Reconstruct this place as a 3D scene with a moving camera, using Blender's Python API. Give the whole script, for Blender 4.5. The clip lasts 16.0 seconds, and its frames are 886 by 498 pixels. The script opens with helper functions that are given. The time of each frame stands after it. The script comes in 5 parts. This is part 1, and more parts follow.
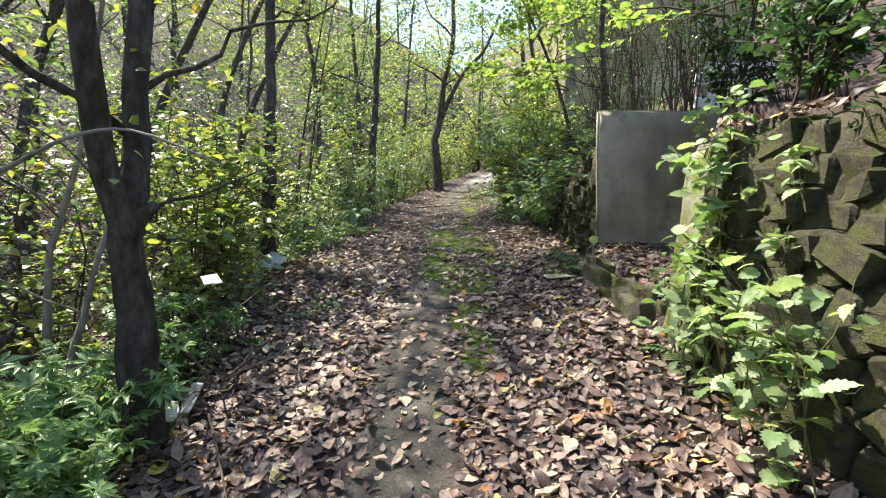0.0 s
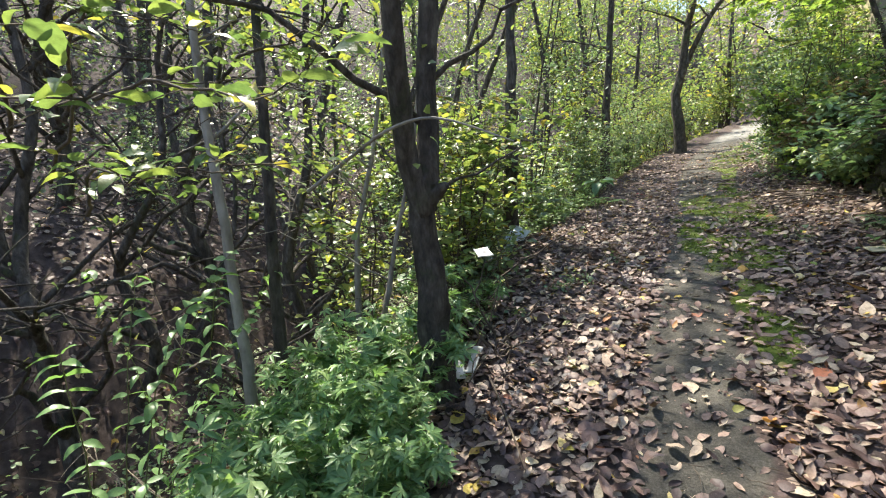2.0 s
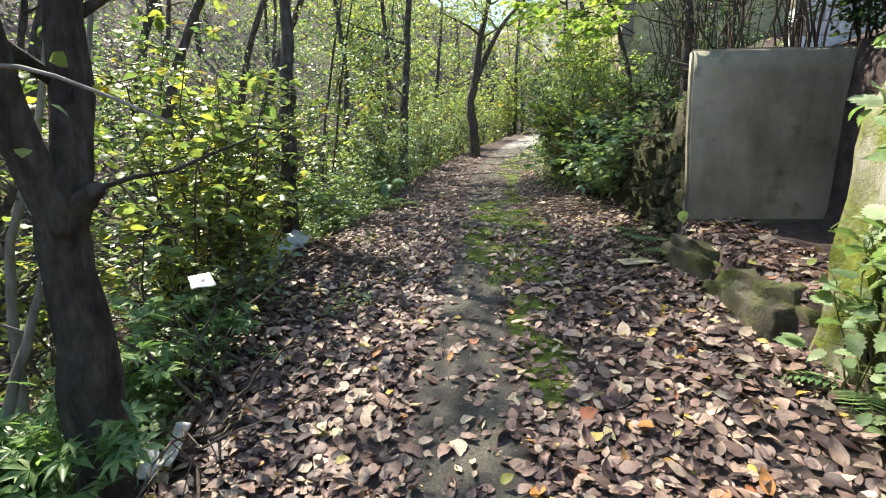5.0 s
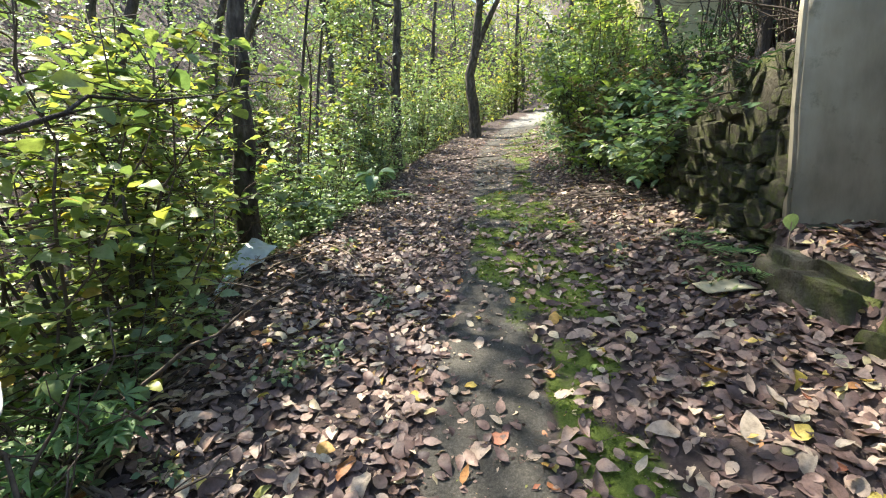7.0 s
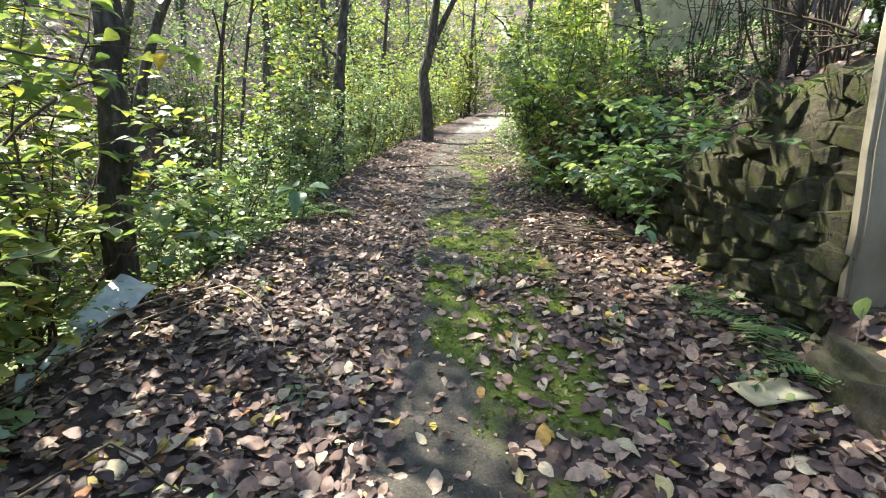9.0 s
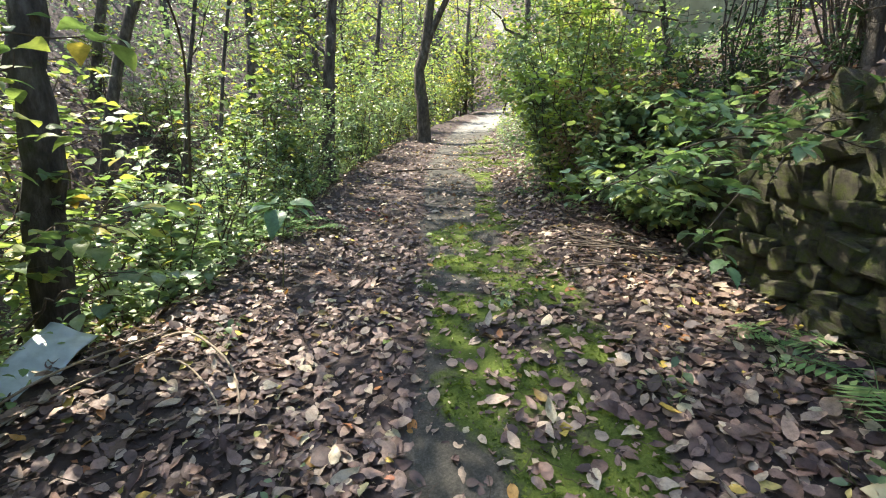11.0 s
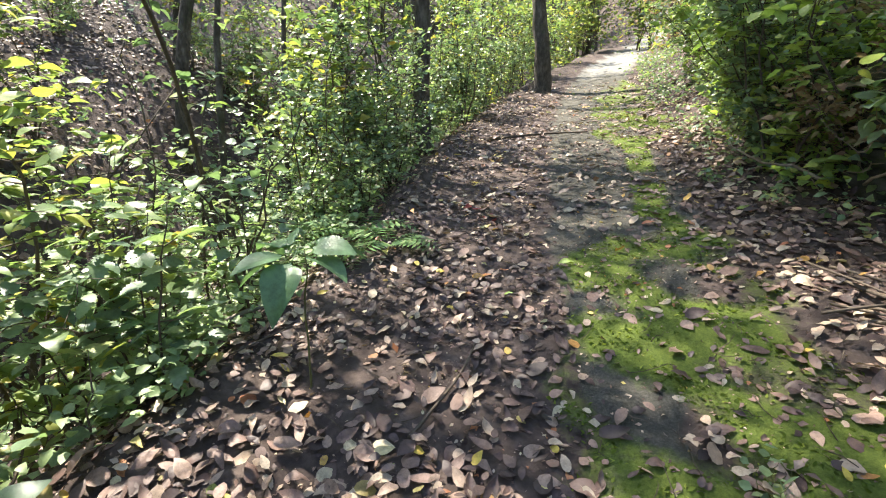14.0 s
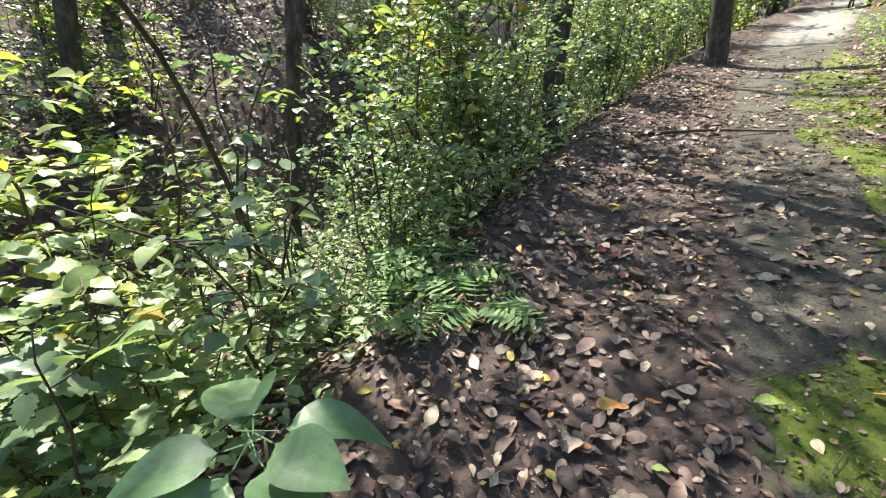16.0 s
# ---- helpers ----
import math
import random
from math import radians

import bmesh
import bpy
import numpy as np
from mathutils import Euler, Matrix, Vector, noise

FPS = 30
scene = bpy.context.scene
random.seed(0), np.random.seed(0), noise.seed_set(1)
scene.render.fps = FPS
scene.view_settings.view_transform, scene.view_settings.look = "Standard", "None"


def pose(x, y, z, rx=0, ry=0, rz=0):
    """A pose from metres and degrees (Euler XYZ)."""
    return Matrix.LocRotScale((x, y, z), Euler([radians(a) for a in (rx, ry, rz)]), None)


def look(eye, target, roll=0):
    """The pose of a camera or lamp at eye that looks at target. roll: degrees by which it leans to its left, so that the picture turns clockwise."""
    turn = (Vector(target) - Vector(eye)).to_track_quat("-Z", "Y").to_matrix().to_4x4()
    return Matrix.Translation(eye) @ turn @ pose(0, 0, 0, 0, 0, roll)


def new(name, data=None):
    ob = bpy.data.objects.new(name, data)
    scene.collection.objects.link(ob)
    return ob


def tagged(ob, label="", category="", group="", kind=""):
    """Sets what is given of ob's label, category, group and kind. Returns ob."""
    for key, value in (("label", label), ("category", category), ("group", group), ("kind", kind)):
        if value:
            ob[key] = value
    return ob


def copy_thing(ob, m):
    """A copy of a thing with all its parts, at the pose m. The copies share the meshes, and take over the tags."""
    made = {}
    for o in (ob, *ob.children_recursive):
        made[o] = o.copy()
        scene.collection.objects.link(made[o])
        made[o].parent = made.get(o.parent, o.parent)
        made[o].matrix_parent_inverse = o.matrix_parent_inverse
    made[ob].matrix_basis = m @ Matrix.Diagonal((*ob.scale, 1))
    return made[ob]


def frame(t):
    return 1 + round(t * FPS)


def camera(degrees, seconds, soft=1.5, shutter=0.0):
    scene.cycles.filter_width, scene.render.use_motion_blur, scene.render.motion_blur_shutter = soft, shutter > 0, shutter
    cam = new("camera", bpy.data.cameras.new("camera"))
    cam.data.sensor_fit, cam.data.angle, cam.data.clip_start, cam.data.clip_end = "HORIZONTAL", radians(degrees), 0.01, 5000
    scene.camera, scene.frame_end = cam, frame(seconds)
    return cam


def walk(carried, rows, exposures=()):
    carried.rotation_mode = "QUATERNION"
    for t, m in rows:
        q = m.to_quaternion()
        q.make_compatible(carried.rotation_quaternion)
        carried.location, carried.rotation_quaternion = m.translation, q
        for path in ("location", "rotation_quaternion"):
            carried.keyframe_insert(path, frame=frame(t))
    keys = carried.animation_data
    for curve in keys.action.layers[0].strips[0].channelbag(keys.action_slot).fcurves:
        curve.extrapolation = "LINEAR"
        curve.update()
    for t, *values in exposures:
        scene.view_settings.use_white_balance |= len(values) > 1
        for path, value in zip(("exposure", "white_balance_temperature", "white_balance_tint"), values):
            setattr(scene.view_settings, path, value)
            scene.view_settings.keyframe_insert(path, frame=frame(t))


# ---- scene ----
cam = camera(87.3, 16.0, soft=1.1)
METRES, EYE, TILT, LEAN, TURN = 8.0, 1.5, -3.4, 0.0, 0.0
ROWS = [
    (0.0, 0.0, 0.0, 0.0, 0.0, 0.0, -0.0),
    (0.5, -0.0214, 0.0121, -0.0039, 10.15, -0.99, -0.28),
    (1.0, -0.0413, 0.0079, -0.0025, 19.26, -2.22, 0.69),
    (1.5, -0.0466, 0.0018, -0.0011, 23.99, -2.43, 1.18),
    (2.0, -0.0452, -0.0004, -0.0006, 26.39, -2.91, 1.54),
    (2.5, -0.0428, -0.001, -0.0, 25.28, -3.27, 1.27),
    (3.0, -0.0414, 0.0004, -0.0004, 20.76, -3.63, 0.53),
    (3.5, -0.0395, 0.0089, -0.0008, 14.8, -3.74, -0.07),
    (4.0, -0.0309, 0.0403, -0.0008, 9.22, -3.62, -0.07),
    (4.5, -0.0225, 0.0787, 0.0081, 4.47, -3.92, -0.14),
    (7.0, -0.0371, 0.2856, 0.0407, 3.61, -6.42, 1.57),
    (7.5, -0.0544, 0.3269, 0.0509, 6.41, -7.77, 1.32),
    (8.0, -0.0605, 0.3603, 0.0505, 7.57, -8.15, 0.65),
    (8.5, -0.0514, 0.4002, 0.0621, 4.19, -7.36, -0.68),
    (9.0, -0.045, 0.4213, 0.0737, -2.88, -6.58, -1.37),
    (11.5, -0.0542, 0.534, 0.0953, -3.09, -7.01, -0.14),
    (12.0, -0.067, 0.568, 0.1007, 1.31, -8.62, -0.13),
    (12.5, -0.0626, 0.6197, 0.1041, 4.32, -9.93, -0.04),
    (13.0, -0.0631, 0.6626, 0.113, 5.59, -11.21, 0.07),
    (13.5, -0.0719, 0.7095, 0.1261, 6.96, -12.19, 0.13),
    (14.0, -0.0679, 0.7514, 0.1323, 9.6, -12.96, 0.39),
    (14.5, -0.0624, 0.7871, 0.1478, 11.75, -13.73, 0.07),
    (15.0, -0.0681, 0.8223, 0.1495, 14.35, -14.7, -0.88),
    (15.5, -0.0842, 0.8577, 0.1599, 18.63, -15.98, -1.54),
    (16.0, -0.0936, 0.895, 0.1644, 25.08, -17.14, -1.66),
]
walk(cam, [(t, pose(0, 0, EYE, TILT, LEAN, TURN) @ pose(METRES * x, METRES * y, METRES * z, 90 + pitch, roll, yaw)) for t, x, y, z, yaw, pitch, roll in ROWS],
     exposures=((0.0, 1.93), (0.5, 1.82), (1.5, 1.93), (4.5, 1.94), (7.0, 2.13), (9.0, 2.31), (12.5, 2.18), (14.0, 2.33), (16.0, 2.14)))


# ---- light ----
SUN_ELEV, SUN_AZ = 57.0, 50.0   # degrees; azimuth counted from straight ahead towards the ravine side
world = bpy.data.worlds.new("sky")
scene.world = world
world.use_nodes = True
wn = world.node_tree
sky = wn.nodes.new("ShaderNodeTexSky")
sky.sky_type = 'NISHITA'
sky.sun_disc = False
sky.sun_elevation = radians(SUN_ELEV)
sky.sun_rotation = radians(-SUN_AZ)
wn.links.new(sky.outputs[0], wn.nodes["Background"].inputs[0])
wn.nodes["Background"].inputs[1].default_value = 0.12
sun = new("sun", bpy.data.lights.new("sun", 'SUN'))
sun.data.energy = 4.0
sun.data.angle = radians(0.6)
sun.data.color = (1.0, 0.93, 0.8)
sx, sy, sz = -math.sin(radians(SUN_AZ)) * math.cos(radians(SUN_ELEV)), math.cos(radians(SUN_AZ)) * math.cos(radians(SUN_ELEV)), math.sin(radians(SUN_ELEV))
sun.matrix_world = look((sx * 60, sy * 60, sz * 60), (0, 0, 0))

# ---- materials ----
def material(name):
    m = bpy.data.materials.new(name)
    m.use_nodes = True
    nt = m.node_tree
    return m, nt, nt.nodes["Principled BSDF"]


def ramp(nt, stops, mode='LINEAR'):
    r = nt.nodes.new("ShaderNodeValToRGB")
    r.color_ramp.interpolation = mode
    els = r.color_ramp.elements
    while len(els) < len(stops):
        els.new(0.5)
    for e, (p, c) in zip(els, stops):
        e.position, e.color = p, (*c, 1)
    return r


def noise_tex(nt, scale, detail=6, rough=0.6, stretch=None, coord="Object"):
    tc = nt.nodes.new("ShaderNodeTexCoord")
    n = nt.nodes.new("ShaderNodeTexNoise")
    n.inputs["Scale"].default_value, n.inputs["Detail"].default_value, n.inputs["Roughness"].default_value = scale, detail, rough
    if stretch:
        mp = nt.nodes.new("ShaderNodeMapping")
        mp.inputs["Scale"].default_value = stretch
        nt.links.new(tc.outputs[coord], mp.inputs[0])
        nt.links.new(mp.outputs[0], n.inputs["Vector"])
    else:
        nt.links.new(tc.outputs[coord], n.inputs["Vector"])
    return n


def bump(nt, bsdf, height, strength=0.5, distance=0.02):
    b = nt.nodes.new("ShaderNodeBump")
    b.inputs["Strength"].default_value, b.inputs["Distance"].default_value = strength, distance
    nt.links.new(height, b.inputs["Height"])
    nt.links.new(b.outputs[0], bsdf.inputs["Normal"])


def mix(nt, fac, a, b, kind='MIX'):
    m = nt.nodes.new("ShaderNodeMix")
    m.data_type, m.blend_type = 'RGBA', kind
    for sock, v in ((m.inputs[0], fac), (m.inputs[6], a), (m.inputs[7], b)):
        if isinstance(v, (int, float)):
            sock.default_value = v
        elif isinstance(v, tuple):
            sock.default_value = (*v, 1)
        else:
            nt.links.new(v, sock)
    return m.outputs[2]


def rough_mat(name, stops, scale, rough=0.85, bump_scale=None, bump_strength=0.6, stretch=None, distance=0.02, moss=0.0, moss_col=(0.07, 0.1, 0.02), stain=1.3):
    m, nt, b = material(name)
    n = noise_tex(nt, scale, 8, 0.65, stretch)
    r = ramp(nt, stops)
    nt.links.new(n.outputs["Fac"], r.inputs[0])
    big = noise_tex(nt, stain, 4, 0.6)
    rb = ramp(nt, [(0.35, (0.62, 0.6, 0.58)), (0.65, (1.15, 1.15, 1.15))])
    nt.links.new(big.outputs["Fac"], rb.inputs[0])
    col = mix(nt, 1.0, r.outputs[0], rb.outputs[0], 'MULTIPLY')
    if moss:
        mn = noise_tex(nt, 2.3, 8, 0.7)
        rm = ramp(nt, [(0.62 - 0.3 * moss, (0, 0, 0)), (0.78 - 0.3 * moss, (1, 1, 1))])
        nt.links.new(mn.outputs["Fac"], rm.inputs[0])
        mv = noise_tex(nt, 35, 4, 0.7)
        rv = ramp(nt, [(0.3, tuple(v * 0.5 for v in moss_col)), (0.7, tuple(v * 1.5 for v in moss_col))])
        nt.links.new(mv.outputs["Fac"], rv.inputs[0])
        col = mix(nt, rm.outputs[0], col, rv.outputs[0])
    nt.links.new(col, b.inputs["Base Color"])
    b.inputs["Roughness"].default_value = rough
    b.inputs["Specular IOR Level"].default_value = 0.25
    bn = noise_tex(nt, bump_scale or scale * 2, 8, 0.7, stretch)
    bump(nt, b, bn.outputs["Fac"], bump_strength, distance)
    return m


def leaf_mat(name, stops, trans=0.4, rough=0.5, single=False, gloss=0.35, grain=0.035, dim=0.62, relief=0.004):
    """A leaf: colour varies from leaf to leaf and over the blade; light shines through it."""
    m, nt, b = material(name)
    if single:
        src = nt.nodes.new("ShaderNodeObjectInfo").outputs["Random"]
    else:
        src = nt.nodes.new("ShaderNodeNewGeometry").outputs["Random Per Island"]
    r = ramp(nt, stops)
    nt.links.new(src, r.inputs[0])
    n = noise_tex(nt, 1 / grain, 6, 0.75)
    rn = ramp(nt, [(0.28, (dim, dim * 0.97, dim * 0.92)), (0.55, (1.0, 1.0, 1.0)), (0.8, (1.3, 1.25, 1.15))])
    nt.links.new(n.outputs["Fac"], rn.inputs[0])
    col = mix(nt, 1.0, r.outputs[0], rn.outputs[0], 'MULTIPLY')
    nt.links.new(col, b.inputs["Base Color"])
    b.inputs["Roughness"].default_value = rough
    b.inputs["Specular IOR Level"].default_value = gloss
    bump(nt, b, n.outputs["Fac"], 0.3, relief)
    t = nt.nodes.new("ShaderNodeBsdfTranslucent")
    tint = mix(nt, 1.0, col, (1.2, 1.3, 0.75), 'MULTIPLY')
    nt.links.new(tint, t.inputs["Color"])
    ms = nt.nodes.new("ShaderNodeMixShader")
    ms.inputs[0].default_value = trans
    nt.links.new(b.outputs[0], ms.inputs[1])
    nt.links.new(t.outputs[0], ms.inputs[2])
    nt.links.new(ms.outputs[0], nt.nodes["Material Output"].inputs["Surface"])
    return m


LITTER = [(0.0, (0.04, 0.026, 0.026)), (0.2, (0.085, 0.053, 0.047)), (0.44, (0.165, 0.104, 0.086)), (0.64, (0.255, 0.168, 0.134)), (0.8, (0.36, 0.26, 0.195)),
          (0.92, (0.47, 0.38, 0.28)), (0.95, (0.5, 0.43, 0.28)), (0.965, (0.5, 0.39, 0.07)), (0.98, (0.4, 0.18, 0.06)), (0.99, (0.3, 0.1, 0.06)), (1.0, (0.2, 0.28, 0.06))]
M_LITTER = leaf_mat("dry_leaf", LITTER, 0.12, 0.5, grain=0.03, dim=0.42, relief=0.012)
M_LITTER1 = leaf_mat("dry_leaf_single", LITTER, 0.12, 0.5, single=True, grain=0.3, dim=0.45, relief=0.05)
YG = [(0.0, (0.12, 0.19, 0.08)), (0.4, (0.2, 0.27, 0.1)), (0.75, (0.3, 0.35, 0.11)), (0.93, (0.43, 0.42, 0.1)), (1.0, (0.4, 0.28, 0.07))]
GR = [(0.0, (0.12, 0.19, 0.11)), (0.5, (0.19, 0.27, 0.15)), (0.9, (0.28, 0.35, 0.18)), (1.0, (0.36, 0.38, 0.12))]
# dark green, lowered further so the colour itself holds the terrace shade
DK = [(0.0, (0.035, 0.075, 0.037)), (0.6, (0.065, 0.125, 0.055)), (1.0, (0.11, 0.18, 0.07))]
PL = [(0.0, (0.17, 0.26, 0.11)), (0.6, (0.28, 0.37, 0.18)), (1.0, (0.42, 0.5, 0.3))]
M_YG = leaf_mat("yellow_green_leaf", YG, 0.45, 0.4, gloss=0.4)
M_GR = leaf_mat("green_leaf", GR, 0.42, 0.36, gloss=0.5)
M_DK = leaf_mat("dark_shaded_leaf", DK, 0.3, 0.35)
M_PL = leaf_mat("pale_green_leaf", PL, 0.42, 0.5)
M_WEED = leaf_mat("weed_leaf", [(0.0, (0.11, 0.21, 0.09)), (0.6, (0.19, 0.31, 0.12)), (1.0, (0.32, 0.42, 0.18))], 0.42, 0.36)
M_VINE = leaf_mat("vine_leaf", [(0.0, (0.1, 0.19, 0.09)), (0.6, (0.17, 0.27, 0.12)), (1.0, (0.27, 0.36, 0.16))], 0.4, 0.38, gloss=0.5)
M_LIME = leaf_mat("lime_leaf", [(0.0, (0.2, 0.3, 0.09)), (0.6, (0.31, 0.42, 0.11)), (1.0, (0.42, 0.48, 0.13))], 0.5, 0.42)
M_BIG = leaf_mat("broad_leaf", [(0.0, (0.1, 0.19, 0.095)), (1.0, (0.15, 0.25, 0.12))], 0.35, 0.4, single=True)
M_MOSSB = leaf_mat("moss_blade", [(0.0, (0.06, 0.09, 0.018)), (0.6, (0.125, 0.17, 0.03)), (1.0, (0.23, 0.27, 0.055))], 0.35, 0.8, gloss=0.1)
M_DULL = leaf_mat("dull_olive_leaf", [(0.0, (0.1, 0.095, 0.065)), (0.5, (0.16, 0.16, 0.1)), (0.85, (0.22, 0.23, 0.12)), (1.0, (0.3, 0.28, 0.11))], 0.3, 0.6)
M_DRYV = leaf_mat("dry_vine_leaf", [(0.0, (0.2, 0.12, 0.08)), (0.6, (0.32, 0.22, 0.14)), (1.0, (0.4, 0.33, 0.2))], 0.35, 0.7)
M_BARK = rough_mat("dark_bark", [(0.3, (0.035, 0.03, 0.026)), (0.5, (0.1, 0.086, 0.073)), (0.75, (0.23, 0.21, 0.18))], 16, 0.9, 30, 1.0, (1, 1, 0.38), 0.05, moss=0.25, moss_col=(0.06, 0.08, 0.03))
M_PALE = rough_mat("pale_bark", [(0.3, (0.16, 0.14, 0.115)), (0.55, (0.3, 0.275, 0.235)), (0.8, (0.42, 0.4, 0.35))], 12, 0.85, 24, 0.6, (1, 1, 0.4), 0.012)
M_TWIG = rough_mat("twig_bark", [(0.3, (0.06, 0.045, 0.035)), (0.7, (0.15, 0.12, 0.09))], 30, 0.85, 40, 0.4)
M_STRAW = rough_mat("dry_stalk", [(0.3, (0.24, 0.18, 0.12)), (0.7, (0.45, 0.37, 0.27))], 30, 0.8, 40, 0.4)
M_GREENSTEM = rough_mat("green_stem", [(0.3, (0.08, 0.1, 0.03)), (0.7, (0.18, 0.17, 0.07))], 20, 0.7, 30, 0.3)
M_STONE = rough_mat("field_stone", [(0.25, (0.055, 0.049, 0.034)), (0.5, (0.115, 0.103, 0.074)), (0.8, (0.2, 0.182, 0.138))], 7, 0.92, 18, 1.0, None, 0.05, moss=0.62, moss_col=(0.1, 0.115, 0.03), stain=2.5)
M_SLATE = rough_mat("slate", [(0.25, (0.05, 0.05, 0.042)), (0.5, (0.1, 0.098, 0.085)), (0.8, (0.17, 0.16, 0.14))], 9, 0.75, 25, 0.7, (0.6, 0.6, 3.0), 0.015, moss=0.35, stain=3)
M_CONC = rough_mat("weathered_concrete", [(0.3, (0.22, 0.195, 0.14)), (0.5, (0.31, 0.28, 0.205)), (0.75, (0.4, 0.37, 0.28))], 3.0, 0.88, 40, 0.35, (1, 1, 0.35), 0.006, moss=0.25, moss_col=(0.1, 0.1, 0.06), stain=0.9)
M_MOSSC = rough_mat("mossy_concrete", [(0.3, (0.2, 0.19, 0.15)), (0.7, (0.36, 0.34, 0.28))], 5, 0.9, 25, 0.7, None, 0.02, moss=0.75, moss_col=(0.13, 0.15, 0.025), stain=2)
M_ALGAE = rough_mat("algae_stained_concrete", [(0.3, (0.05, 0.05, 0.034)), (0.55, (0.1, 0.1, 0.068)), (0.8, (0.17, 0.165, 0.115))], 5, 0.9, 25, 0.6, None, 0.012, moss=0.5, moss_col=(0.05, 0.06, 0.022), stain=1.6)
M_FILL = rough_mat("wall_fill", [(0.3, (0.06, 0.054, 0.036)), (0.55, (0.12, 0.107, 0.074)), (0.8, (0.185, 0.168, 0.12))], 9, 0.95, 22, 1.0, None, 0.04, moss=0.5, moss_col=(0.07, 0.08, 0.022))
M_EARTH = rough_mat("bank_earth", [(0.3, (0.05, 0.037, 0.028)), (0.6, (0.1, 0.075, 0.055)), (0.8, (0.16, 0.125, 0.09))], 5, 0.95, 15, 1.0, None, 0.05, moss=0.25)
M_PLASTER = rough_mat("pale_plaster", [(0.3, (0.3, 0.27, 0.14)), (0.7, (0.48, 0.44, 0.26))], 2.2, 0.9, 30, 0.3, (1, 1, 0.3), 0.008, stain=0.7, moss=0.3, moss_col=(0.12, 0.12, 0.06))
M_BLOCK = rough_mat("white_block", [(0.3, (0.5, 0.52, 0.54)), (0.7, (0.68, 0.7, 0.72))], 6, 0.85, 30, 0.4, None, 0.006)
M_CARD = rough_mat("faded_board", [(0.3, (0.33, 0.29, 0.18)), (0.7, (0.5, 0.46, 0.31))], 9, 0.85, 30, 0.5, None, 0.006)
M_BAG, nt_, b_ = material("grey_plastic_sheet")
n_ = noise_tex(nt_, 9, 6, 0.6)
r_ = ramp(nt_, [(0.3, (0.36, 0.4, 0.42)), (0.6, (0.56, 0.61, 0.62)), (0.8, (0.68, 0.72, 0.72))])
nt_.links.new(n_.outputs["Fac"], r_.inputs[0])
nt_.links.new(r_.outputs[0], b_.inputs["Base Color"])
b_.inputs["Roughness"].default_value = 0.38
bump(nt_, b_, n_.outputs["Fac"], 0.4, 0.01)
M_PAPER = rough_mat("white_paper", [(0.3, (0.55, 0.54, 0.5)), (0.7, (0.78, 0.77, 0.74))], 12, 0.7, 30, 0.3, None, 0.004)


def ground_mat():
    """Leaf mould, with a worn grey track and moss laid over it by two weights of the mesh. A third weight pales the far
    track, sunlight put into its colour.
    """
    m, nt, b = material("forest_floor")
    n = noise_tex(nt, 7, 10, 0.7)
    soil = ramp(nt, [(0.3, (0.034, 0.025, 0.023)), (0.5, (0.078, 0.058, 0.051)), (0.72, (0.15, 0.115, 0.098))])
    nt.links.new(n.outputs["Fac"], soil.inputs[0])
    fine = noise_tex(nt, 70, 10, 0.8)
    track = ramp(nt, [(0.3, (0.038, 0.035, 0.03)), (0.5, (0.088, 0.081, 0.068)), (0.72, (0.18, 0.168, 0.142))])
    nt.links.new(fine.outputs["Fac"], track.inputs[0])
    med = noise_tex(nt, 3.2, 8, 0.7)
    tr2 = ramp(nt, [(0.35, (0.65, 0.66, 0.66)), (0.65, (1.15, 1.15, 1.12))])
    nt.links.new(med.outputs["Fac"], tr2.inputs[0])
    tcol = mix(nt, 1.0, track.outputs[0], tr2.outputs[0], 'MULTIPLY')
    moss = ramp(nt, [(0.3, (0.045, 0.062, 0.014)), (0.5, (0.1, 0.135, 0.024)), (0.75, (0.19, 0.225, 0.05))])
    nt.links.new(fine.outputs["Fac"], moss.inputs[0])

    def weight(name, lo, hi, spread=0.9, scale=11):
        a = nt.nodes.new("ShaderNodeAttribute")
        a.attribute_name = name
        nz = noise_tex(nt, scale, 8, 0.75)
        ad = nt.nodes.new("ShaderNodeMath")
        ad.operation = 'MULTIPLY_ADD'
        nt.links.new(nz.outputs["Fac"], ad.inputs[0])
        ad.inputs[1].default_value = spread
        nt.links.new(a.outputs["Fac"], ad.inputs[2])
        r = ramp(nt, [(lo, (0, 0, 0)), (hi, (1, 1, 1))])
        sc = nt.nodes.new("ShaderNodeMath")
        sc.operation = 'MULTIPLY'
        sc.inputs[1].default_value = 0.5
        nt.links.new(ad.outputs[0], sc.inputs[0])
        nt.links.new(sc.outputs[0], r.inputs[0])
        return r.outputs[0]
    col = mix(nt, weight("track", 0.62, 0.78, 1.5, 6), soil.outputs[0], tcol)
    col = mix(nt, weight("moss", 0.58, 0.78, 1.6, 7), col, moss.outputs[0])
    # far track: light concrete, made paler still to read as sunlit
    sunlit_grit = ramp(nt, [(0.3, (0.17, 0.163, 0.15)), (0.7, (0.34, 0.33, 0.3))])
    nt.links.new(fine.outputs["Fac"], sunlit_grit.inputs[0])
    col = mix(nt, weight("bare", 0.5, 0.8, 1.3, 3), col, sunlit_grit.outputs[0])
    nt.links.new(col, b.inputs["Base Color"])
    b.inputs["Roughness"].default_value = 0.92
    b.inputs["Specular IOR Level"].default_value = 0.2
    bump(nt, b, fine.outputs["Fac"], 0.9, 0.018)
    return m


M_GROUND = ground_mat()

